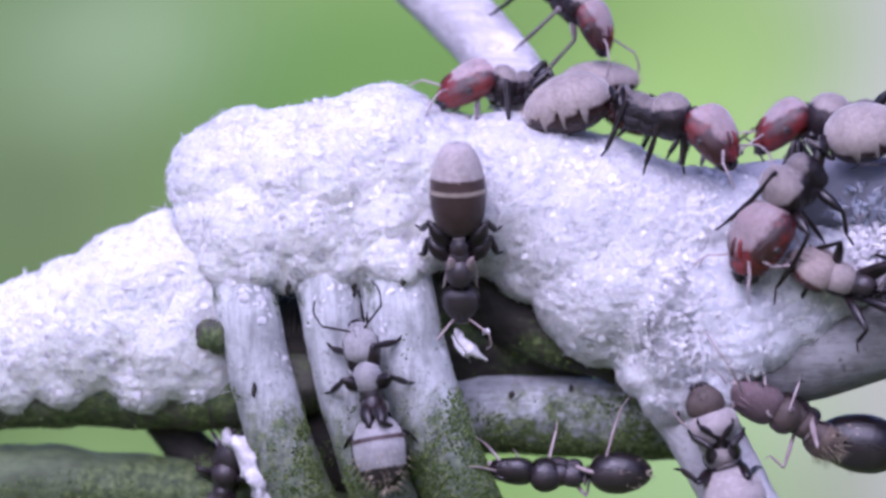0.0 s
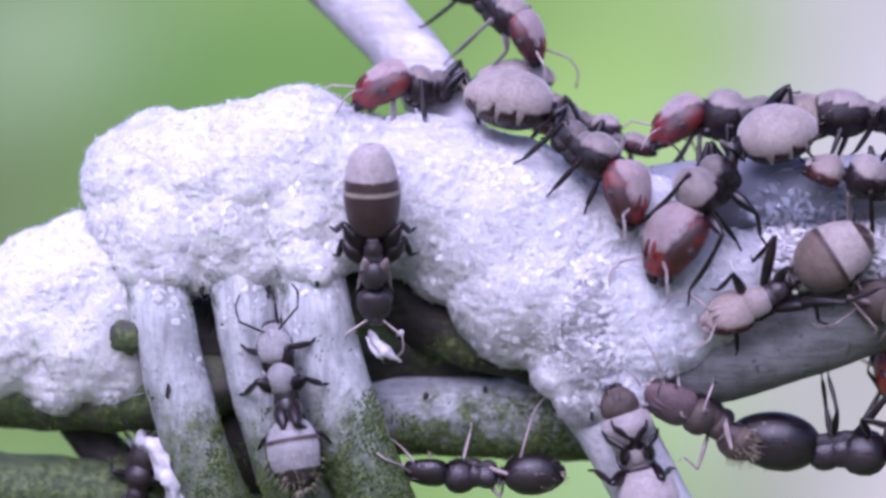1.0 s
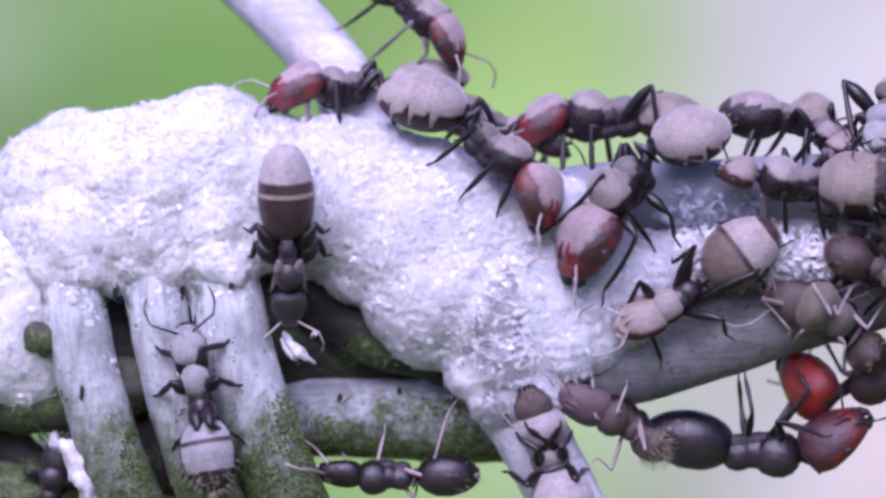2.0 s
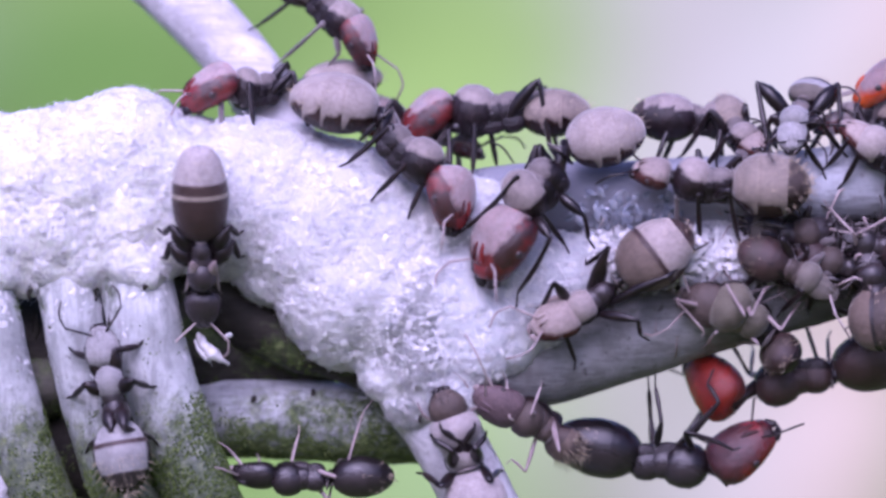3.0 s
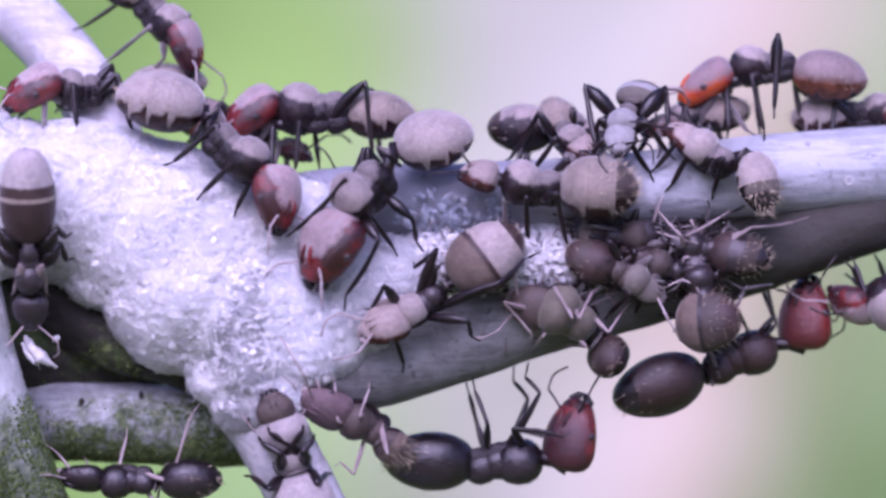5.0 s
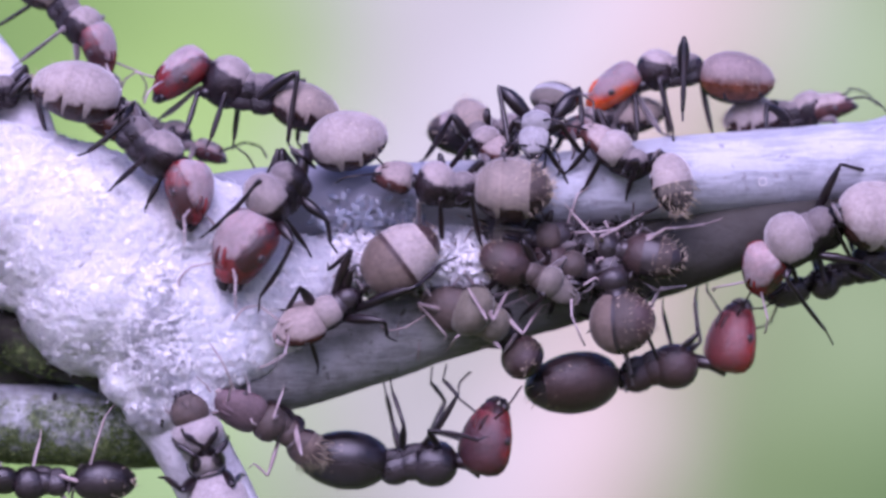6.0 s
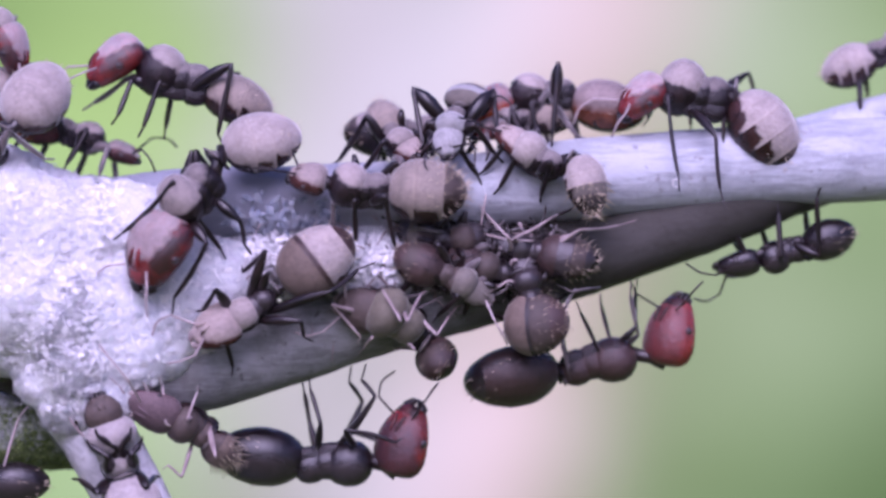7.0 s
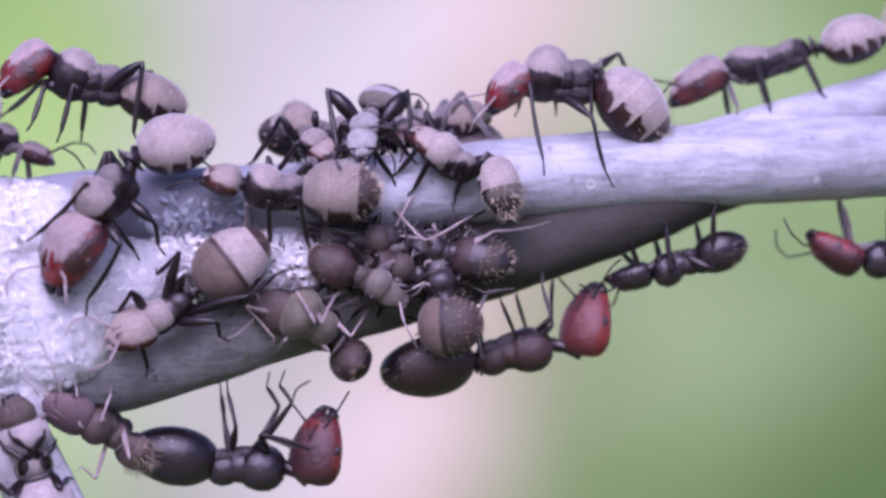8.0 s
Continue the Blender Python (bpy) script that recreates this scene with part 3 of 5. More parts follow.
# ---- froth ----
def froth_lobe(root, lumps, name, label, mid, spots, rng, count, mat):
    bm = bmesh.new()
    for u, v, d, r in lumps:
        c = plan(u, v, d)
        bmesh.ops.create_icosphere(bm, subdivisions=3, radius=r * 0.02, matrix=Matrix.Translation(c) @ Matrix.Diagonal((1, 0.86, 1, 1)))
    me = bpy.data.meshes.new("lobe")
    bm.to_mesh(me)
    bm.free()
    core = new("lobe", me)
    mod = core.modifiers.new("remesh", "REMESH")
    mod.mode, mod.voxel_size = "VOXEL", 0.085
    sm = core.modifiers.new("smooth", "SMOOTH")
    sm.factor, sm.iterations = 0.8, 14
    whole = bpy.data.meshes.new_from_object(core.evaluated_get(bpy.context.evaluated_depsgraph_get()))
    bpy.data.objects.remove(core)
    bm = bmesh.new()
    bm.from_mesh(whole)
    bm.normal_update()
    moves = []
    for v in bm.verts:
        q = v.co
        a = noise.noise(q * 0.5) * 0.13 + noise.noise(q * 1.1) * 0.08
        s = Vector((q.x * 1.2 + q.z * 0.9, q.y * 1.6, q.z * 2.6 - q.x * 0.5))
        a += 0.09 * (0.4 - abs(noise.noise(s))) + 0.05 * abs(noise.noise(q * 2.8)) + 0.04 * noise.noise(q * 5.0) + 0.02 * abs(noise.noise(q * 9.0))
        moves.append(v.normal * a)
    for v, a in zip(bm.verts, moves):
        v.co += a
    bm.normal_update()
    remember(bm)
    faces = list(bm.faces)
    for f in rng.sample(faces, min(len(faces), count)):
        if f.normal.y < 0.35:
            spots.append((f.calc_center_median(), f.normal.copy()))
    bmesh.ops.translate(bm, vec=-mid, verts=bm.verts)
    part(name, bm, mat, root, label)


def froth():
    mantle = [(-330, 640, 0.6, 100), (-180, 628, 0.4, 112), (-40, 620, 0, 116), (70, 602, 0, 120), (160, 580, -0.1, 136), (240, 540, -0.1, 142), (310, 500, 0.1, 128), (350, 540, 0.2, 130), (300, 590, -0.2, 130), (120, 660, -0.5, 70), (250, 660, -0.6, 72), (340, 640, -0.3, 84), (20, 660, -0.4, 72), (380, 660, 0.2, 70)]
    cap = [(400, 320, -0.4, 104), (385, 400, -0.9, 78), (440, 300, -0.4, 108), (520, 315, -0.7, 124), (600, 305, -0.8, 134), (680, 285, -0.6, 136), (745, 310, -0.5, 122), (440, 400, -1.3, 92), (560, 390, -1.4, 92), (680, 380, -1.4, 90), (750, 380, -1, 84), (500, 425, -1.4, 64), (620, 425, -1.4, 62), (400, 460, -1.5, 52), (452, 462, -1.8, 50), (505, 470, -1.2, 48), (550, 455, -1.7, 50), (600, 460, -1.8, 46), (645, 470, -1.2, 46), (690, 455, -2.1, 50), (738, 450, -1.7, 46), (770, 420, -1.4, 60), (430, 490, -1.8, 34), (590, 486, -1.8, 30), (715, 480, -2.4, 30)]
    slope = [(780, 330, -0.3, 132), (880, 345, -0.2, 145), (960, 360, -0.1, 150), (1040, 400, -0.1, 166), (1120, 430, 0, 160), (1090, 500, -0.45, 150), (1180, 540, -0.55, 140), (1220, 420, 0.1, 125), (1290, 410, 0.1, 112), (1340, 470, 0, 110), (1260, 540, -0.45, 130), (1200, 620, -1.1, 95), (1290, 600, -1.1, 84), (1210, 665, -0.9, 72), (880, 420, -0.5, 70), (945, 465, -0.4, 74), (1015, 530, -0.75, 72), (1106, 588, -1.1, 64), (1190, 690, -1.2, 64), (1250, 680, -1.1, 66), (1150, 650, -1.2, 58)]
    shreds = [(1390, 500, -0.5, 96), (1450, 480, -0.5, 80), (1520, 455, -0.2, 68), (1350, 600, -1.0, 60), (1325, 560, -0.9, 84), (1410, 560, -0.6, 64), (1460, 530, -0.6, 52), (1500, 500, -0.5, 56), (1580, 425, 0.1, 58), (1600, 470, -0.2, 50), (1690, 450, -0.8, 58), (1755, 456, -0.8, 52), (1722, 424, -0.6, 44), (1810, 420, -0.4, 40)]
    shreds += [k for k in slope if k[0] >= 1170]         # past here the sheet is thin and glassy
    slope = [k for k in slope if k[0] < 1230]
    rng = random.Random(4)
    root = new("froth")
    mid = plan(800, 420)
    root.location = world(mid)
    tagged(root, "lumpy white frothy wax covering the twigs", "froth")
    spots = list(FROST)
    froth_lobe(root, mantle, "mantle", "white froth sleeve round the mossy twig", mid, spots, rng, 2600, M_FOAM)
    froth_lobe(root, cap, "cap", "overhanging white froth cap", mid, spots, rng, 3000, M_FOAM)
    froth_lobe(root, slope, "slope", "white froth sheet sloping down", mid, spots, rng, 3000, M_FOAM_WET)
    froth_lobe(root, shreds, "fringe", "thin glassy bluish froth between the twigs", mid, spots, rng, 1700, M_FOAM_THIN)
    # loose flakes and curls all over it
    vs, fs = [], []
    for c, n in spots:
        k = rng.random()
        size = 0.06 + 0.17 * k * k
        t = n.orthogonal().normalized()
        t.rotate(Matrix.Rotation(rng.uniform(0, 6.28), 3, n))
        t = (t + n * rng.uniform(-0.15, 0.25)).normalized()
        s = n.cross(t).normalized() * size * rng.uniform(0.3, 0.7)
        curl = n * size * rng.uniform(0.0, 0.35)
        i = len(vs)
        o = c - mid + n * 0.015
        for j in (0.0, 0.55, 1.0):
            q = o + t * size * 1.6 * (j - 0.5) + curl * math.sin(j * 3.1)
            w = s * (1.0 - 0.7 * abs(j - 0.5))
            vs += [q - w, q + w]
        vs.append(o - t * size * 0.2 - n * size * 0.1)
        fs += [(i, i + 1, i + 3, i + 2), (i + 2, i + 3, i + 5, i + 4), (i, i + 2, i + 6), (i + 1, i + 6, i + 3)]
    # fine wax threads, mostly lying flat
    hv, hf = [], []
    for c, n in spots[len(FROST):]:
        for _ in range(3):
            t = n.cross(noise.random_unit_vector()).normalized()
            o = c - mid + t * rng.uniform(-0.2, 0.2) + n * 0.01
            w = n.cross(t) * rng.uniform(0.010, 0.028)
            size, rise = rng.uniform(0.2, 0.6), rng.uniform(-0.05, 0.16) * (1 + (rng.random() < 0.1))
            i = len(hv)
            for j in (0.0, 0.5, 1.0):
                q = o + t * size * j + n * size * rise * j * (1.6 - j) + w * rng.uniform(-3, 3) * j
                hv += [q - w * (1.1 - j), q + w * (1.1 - j)]
            hf += [(i, i + 1, i + 3, i + 2), (i + 2, i + 3, i + 5, i + 4)]
    me = bpy.data.meshes.new("froth_threads")
    me.from_pydata([v * MM for v in hv], [], hf)
    me.materials.append(M_FLAKE)
    th = new("froth_threads", me)
    th.location = world(mid)
    tagged(th, "fine white wax threads lying on the froth", "wax threads", kind="stuff")
    me = bpy.data.meshes.new("froth_flakes")
    me.from_pydata([v * MM for v in vs], [], fs)
    me.materials.append(M_FLAKE)
    for f in me.polygons:
        f.use_smooth = True
    fl = new("froth_flakes", me)
    fl.location = world(mid)
    tagged(fl, "tiny white waxy flakes and curls on the froth", "wax flakes", kind="stuff")


froth()

from mathutils.bvhtree import BVHTree
ALLV, ALLF = [], []
for vs, fs in SOLID:
    ALLF += [[i + len(ALLV) for i in f] for f in fs]
    ALLV += vs
SUPPORT = BVHTree.FromPolygons(ALLV, ALLF)


# ---- ants ----
def frame_of(at, fwd, up):
    """A pose in metres at a point in mm, x along fwd, z near up."""
    x = fwd.normalized()
    y = up.cross(x).normalized()
    z = x.cross(y)
    m = Matrix((x, y, z)).transposed().to_4x4()
    m.translation = world(at)
    return m


def dims(v):
    return v * 0.02


def bristles(profile, parent, rng, count, tip=-0.15):
    bm = bmesh.new()
    for _ in range(count):
        x, w, h, zo = profile[rng.randrange(len(profile) // 2, len(profile) - 1)]
        a = rng.uniform(-0.4, 3.5)
        n = Vector((tip, math.cos(a), math.sin(a))).normalized()
        c = Vector((x, w * math.cos(a), zo + h * math.sin(a)))
        way = (n + Vector((-0.9, 0, 0))).normalized()
        l = rng.uniform(0.15, 0.34) * (1.0 if count < 100 else 1.5)
        s = way.orthogonal().normalized() * 0.013
        q = way.cross(s).normalized() * 0.013
        a1, b1, c1 = bm.verts.new(c + s), bm.verts.new(c - s * 0.5 + q), bm.verts.new(c - s * 0.5 - q)
        t = bm.verts.new(c + way * l)
        for f in ((a1, b1, t), (b1, c1, t), (c1, a1, t)):
            bm.faces.new(f)
    part("bristles", bm, M_BRISTLE, parent)


def gaster(root, m, length, width, mats, rng, hairs=0, deep=0.92, cuts=(0.0, 0.34, 0.58, 0.80, 1.0), blunt=0.46, notch=1.0):
    """Egg-shaped abdomen pointing along -x, with four overlapping back plates."""
    def half(x):        # x from 0 (waist) to 1 (tip)
        return math.sin(math.pi * min(1, max(0, x)) ** 0.87) ** blunt
    n = 16
    w, h = width / 2, width / 2 * deep
    prof = []
    for i in range(n + 1):
        x = 0.5 - 0.5 * math.cos(math.pi * i / n)
        k = max(0.03, half(x))
        prof.append((length * (0.5 - x), w * k * 0.97, h * k * 0.96, 0.0))
    body = part("gaster", loft(prof, 22), mats[0], root, m=m)
    for i in range(4):
        rows = []
        a, b = cuts[i], min(1.0, cuts[i + 1] + 0.006)
        for j in range(9):
            s = j / 8
            s = 1 - math.cos(s * math.pi / 2) if i == 0 else math.sin(s * math.pi / 2) if i == 3 else s
            x = a + (b - a) * s
            k = max(0.03, half(x)) * (1.002 + 0.018 * (j / 8) ** 2)      # each plate lips over the next
            rows.append((length * (0.5 - x), w * k, h * k, 0.0))
        bm = loft(rows, 20, (-46, 226))
        bite = rng.uniform(0, 26) * notch
        if i:               # cut back at its front corners, where the dark skin shows
            bm.verts.ensure_lookup_table()
            for j in range(3):
                for k in range(21):
                    v = bm.verts[j * 21 + k]
                    x, ww, hh, zo = rows[j]
                    lo = -46 + bite * (1 - j / 3)
                    a = radians(lo + (180 - 2 * lo) * k / 20)
                    v.co = Vector((x, ww * math.cos(a), zo + hh * math.sin(a)))
        part("tergite", bm, mats[1 + i], body)
    bristles(prof, body, rng, hairs or 34)
    return body


def head(root, m, length, width, mat, rng, feelers, pale):
    """A rounded, forward-narrowing head with eyes, jaws and elbowed feelers. x forward."""
    w, h = width / 2, width / 2 * 0.76
    prof = []
    for x, k, zo in ((-0.5, 0.12, 0), (-0.49, 0.45, 0), (-0.45, 0.72, 0.0), (-0.37, 0.90, 0), (-0.24, 1.0, 0), (-0.08, 0.99, 0.02), (0.08, 0.93, 0.02), (0.22, 0.82, 0.0), (0.34, 0.68, -0.04), (0.43, 0.54, -0.08), (0.485, 0.40, -0.10), (0.5, 0.16, -0.1)):
        prof.append((x * length, w * k, h * k, zo * h))
    ob = part("head", loft(prof, 22, pinch=0.12), mat, root, m=m)
    plate = loft([(e * 0.30 * length, w * 0.52 * k, h * 0.34 * k, 0) for e, k in ((-0.5, 0.15), (-0.4, 0.7), (-0.1, 1.0), (0.25, 0.9), (0.45, 0.6), (0.5, 0.2))], 14)
    part("clypeus", plate, FACES.get(mat, mat), ob, m=pose(0.37 * length * MM, 0, 0.20 * h * MM, 0, 22, 0))
    for s in (1, -1):
        ridge = spline([(-0.10 * length, s * 0.10 * w, 0, 0.02), (0.0, s * 0.13 * w, 0.05 * h, 0.07 * w), (0.13 * length, s * 0.16 * w, 0.02 * h, 0.06 * w), (0.20 * length, s * 0.2 * w, -0.06 * h, 0.02)], 0.1)
        part("frontal_ridge", tube(bmesh.new(), ridge, 7), FACES.get(mat, mat), ob, m=pose(0.17 * length * MM, 0, 0.80 * h * MM, 0, 14, 0))
        bm = bmesh.new()
        bmesh.ops.create_icosphere(bm, subdivisions=2, radius=1)
        bmesh.ops.scale(bm, vec=(0.06 * length, 0.03 * length, 0.055 * length), verts=bm.verts)
        part("eye", bm, M_EYE, ob, m=pose(0.06 * length * MM, s * w * 0.91 * MM, h * 0.08 * MM, 0, 0, -s * 12))
        bm = tube(bmesh.new(), [(-0.04 * length, 0, 0, 0.16 * w), (0.06 * length, s * 0.02 * w, -0.03 * w, 0.19 * w), (0.13 * length, -s * 0.14 * w, -0.06 * w, 0.13 * w), (0.16 * length, -s * 0.30 * w, -0.08 * w, 0.04 * w)], 8)
        part("mandible", bm, M_LEG_PALE if pale else M_LEG, ob, m=pose(0.43 * length * MM, s * w * 0.30 * MM, -0.12 * h * MM))
        if not feelers:
            continue
        k = feelers
        e = Vector((0.55 * k, s * 0.75 * k, 0.38 * k)) + Vector([rng.uniform(-0.15, 0.15) for _ in range(3)])
        tip = e + Vector((0.95 * k, s * rng.uniform(-0.25, 0.45) * k, rng.uniform(-0.65, -0.05) * k))
        midp = (e + tip) / 2 + Vector((0.05, s * 0.12, 0.14)) * k
        rows = spline([(0, 0, 0, 0.045), (*(e * 0.5), 0.042), (*e, 0.042)], 0.12) + spline([(*(e + (midp - e) * 0.1), 0.032), (*midp, 0.040), (*tip, 0.036)], 0.10)
        part("antenna", tube(bmesh.new(), rows, 7), M_LEG_PALE if pale or mat in (M_HEAD_RED, M_HEAD_AMBER) else M_LEG, ob, m=pose(0.30 * length * MM, s * w * 0.30 * MM, 0.42 * h * MM))
    return ob


def leg(root, hip, foot, up, bend, thick, mat, out=0.0, at_knee=None, fat=1.0):
    """Thigh, shin and foot from hip to foot, all in the ant's space and mm."""
    span = foot - hip
    far = span.length
    side = up.cross(span)
    side = Vector((1, 0, 0)) if side.length < 1e-6 else side.normalized()
    side = side if side.x >= 0 else -side
    knee = at_knee or hip + span * 0.42 + up * max(0.26, bend * 0.66 - far * 0.10) + side * out
    heel = hip + span * 0.86 + up * 0.10
    start = (knee - hip).normalized()
    rows = [(*(-start * 0.10), 0.9 * thick), (0.0, 0.0, 0.0, 1.05 * thick), (*(start * 0.12), 0.62 * thick)]      # the hip joint
    for a, b, wide, curve in ((hip, knee, (0.62, 0.95 * fat, 1.12 * fat, 0.95 * fat, 0.66, 0.52), 0.05), (knee, heel, (0.60, 0.54, 0.66, 0.64, 0.50, 0.38), -0.05)):
        bow = up * (b - a).length * curve
        for t, r in zip((0.07, 0.25, 0.5, 0.72, 0.92, 0.985), wide):
            rows.append((*(a + (b - a) * t + bow * math.sin(math.pi * t) - hip), r * thick))
    for i in range(4):              # the foot's own short joints
        t = 0.06 + 0.23 * i
        c = heel + (foot - heel) * t - hip
        rows += [(*c, 0.22 * thick), (*(c + (foot - heel) * 0.17), 0.30 * thick)]
    rows += [(*(foot - hip), 0.22 * thick), (*(foot + span.normalized() * 0.10 + up * 0.03 - hip), 0.08 * thick)]
    return part("leg", tube(bmesh.new(), rows, 8), mat, root, m=Matrix.Translation(hip * MM))


FEELERS, LEGS = [], {}


def ant(label, H, T, G, up=(0, 0, 1), hl=100, hw=86, tl=118, tw=58, gl=150, gw=112, red=M_HEAD, plates=None, hairs=0, feelers=1.0, pale=False,
        hdir=None, hup=None, legs=True, feet=None, thick=0.165, seed=0, reach=1.0, bodymat=None, gdir=None, legmat=None, deep=0.92, cuts=(0.0, 0.34, 0.58, 0.80, 1.0), blunt=0.46, hipx=0.0, pro=None, knees=None, fat=1.0, bends=1.0, notch=1.0, palefront=False):
    """An ant from the places of its head, thorax and gaster in the plan (u, v, d); up: away from what it stands on."""
    rng = random.Random(seed * 7 + 11)
    ph, pt, pg = plan(*H), plan(*T), plan(*G)
    upv = Vector(up).normalized()
    m = frame_of(pt, ph - pg, upv)
    root = new("ant")
    root.empty_display_size = 0.001
    root.matrix_basis = m
    inv = m.inverted()

    def loc(p):
        return (inv @ world(p)) / MM

    def turn(at, way, u=None):
        x = way.normalized()
        y = (u or Vector((0, 0, 1))).cross(x).normalized()
        z = x.cross(y)
        mm = Matrix((x, y, z)).transposed().to_4x4()
        mm.translation = at * MM
        return mm
    lh, lg = loc(ph), loc(pg)
    hl, hw, tl, tw, gl, gw = (dims(v) for v in (hl, hw, tl, tw, gl, gw))
    hway = (inv.to_3x3() @ (plan(H[0] + hdir[0], H[1] + hdir[1], H[2] + hdir[2] * 0.02) - ph)) if hdir else lh
    hupv = (inv.to_3x3() @ Vector(hup)) if hup else None
    hd = head(root, turn(lh, hway, hupv), hl, hw, red, rng, feelers, pale)
    gway = (inv.to_3x3() @ (plan(G[0] + gdir[0], G[1] + gdir[1], G[2] + gdir[2] * 0.02) - pg)) if gdir else -lg
    gaster(root, turn(lg, gway), gl, gw, plates or [M_GASTER] + [M_TAUPE if seed in (5, 6, 8, 10, 11, 12, 22) else M_TERGITE] * 4, rng, hairs, deep, cuts, blunt, notch)
    # thorax: high rounded front, saddle, sloping rear, laid from neck to waist
    front = lh - hway.normalized() * hl * 0.46
    rear = lg + (gway.normalized()) * gl * 0.47
    w, h = tw / 2, tw / 2 * 1.02
    tmat = bodymat or M_THORAX
    # front, middle and rear plates of the thorax, each overlapping the next
    egg = [(0.5, 0.10), (0.47, 0.40), (0.38, 0.70), (0.22, 0.93), (0.0, 1.0), (-0.22, 0.92), (-0.38, 0.70), (-0.47, 0.40), (-0.5, 0.10)]
    for name, x, l, a, b, z, tip in (("pronotum", 0.19, 0.62, 1.12, 1.16, 0.09, 12), ("mesonotum", -0.05, 0.50, 0.86, 0.84, -0.02, 0), ("propodeum", -0.28, 0.48, 0.78, 0.92, -0.01, -16)):
        bm = loft([(e * l * tl, w * a * k, h * b * k, 0.0) for e, k in egg], 18)
        part(name, bm, pro if pro and name == "pronotum" else tmat if name == "pronotum" or bodymat else M_WAIST, root, m=pose(x * tl * MM, 0, z * h * MM, 0, -tip, 0))
    for sd in (1, -1):
        for x, z, l, hh in ((-0.02, -0.34, 0.46, 0.56), (-0.30, -0.30, 0.34, 0.50)):      # bare plates of the flank above the hips
            bm = loft([(e * l * tl, w * 0.30 * k, h * hh * k, 0.0) for e, k in egg], 12)
            part("flank_plate", bm, M_WAIST, root, m=pose(x * tl * MM, sd * w * 0.50 * MM, z * h * MM, sd * 20, 0, 0))
    part("neck", tube(bmesh.new(), [(*(Vector((tl * 0.42, 0, 0))), 0.20 * tw), (*((Vector((tl * 0.48, 0, 0)) + front) / 2), 0.15 * tw), (*front, 0.2 * tw)], 10), M_LEG, root)
    wst = Vector((-tl * 0.45, 0, -0.1 * h))
    md = (wst + rear) / 2
    scale_at = md + Vector((0, 0, 0.10 * tw))
    bm = loft([(e * 0.10 * tw, 0.30 * tw * k, 0.40 * tw * k, 0.0) for e, k in ((-0.5, 0.4), (-0.3, 0.85), (0.0, 1.0), (0.3, 0.85), (0.5, 0.4))], 14)
    part("petiole_scale", bm, M_WAIST, root, m=pose(*(scale_at * MM), 0, 8, 0))
    part("petiole", tube(bmesh.new(), [(*wst, 0.20 * tw), (*(wst * 0.65 + rear * 0.35), 0.13 * tw), (*(md + Vector((0, 0, 0.14 * tw))), 0.26 * tw), (*(wst * 0.3 + rear * 0.7), 0.14 * tw), (*rear, 0.2 * tw)], 10), M_LEG, root)
    LEGS[root.name] = []
    if legs:
        u = Vector((0, 0, 1))
        spread = ((0.30, 1.75, 1.25, 1.2), (0.04, 0.25, 1.75, 1.75), (-0.18, -1.75, 1.55, 2.3))
        k = 0
        for (hx, fx, fy, bend) in spread:
            for s in (1, -1):
                hip = Vector(((hx * (0.4 if hipx else 1.0) + hipx) * tl, s * w * 0.55, -h * 0.55))
                foot = Vector((fx * reach + rng.uniform(-0.3, 0.3), s * (fy * reach + rng.uniform(-0.25, 0.2)), -1.05 * reach))
                if feet and k < len(feet) and feet[k]:
                    foot = loc(plan(*feet[k]))
                else:
                    near, _, _, dist = SUPPORT.find_nearest(((m @ (foot * MM)) - Vector((0, 0, HIGH))) / MM)
                    got = loc(near) if near else foot
                    if near and (got - hip).length < 3.6 and dist < 2.2:
                        foot = got
                LEGS[root.name].append((leg(root, hip, foot, u, bend * 1.1 * bends, thick * (0.55 if palefront and k < 2 else 1.0), M_LEG_PALE if palefront and k < 2 else legmat or (M_LEG_GREY if rng.random() < (0.5, 0.25, 0.1)[k // 2] else M_LEG), (0.42, 0.25, -0.5)[k // 2] * rng.uniform(0.6, 1.3),
                                                    loc(plan(*knees[k])) if knees and k in knees else None, fat), s, k))
                k += 1
    root["head"] = hd.name
    for c in hd.children:
        if c.name.startswith("antenna"):
            FEELERS.append((c, seed))
    return tagged(root, label, "ant", "ants on the twigs")


def row(t, T, f, up):
    """A row of a moving ant: the thorax's place in the plan, its heading there (right, down, away) and its up."""
    return (t, frame_of(plan(*T), Vector((f[0], f[2], -f[1])), Vector(up).normalized()))

FRONT, TOP, UNDER, LEAN = (-0.1, -0.85, 0.5), (0, -0.15, 1), (0, -0.3, -1), (0, -0.5, 0.85)
BLACK = [M_DARK] * 5
MOVERS = {}


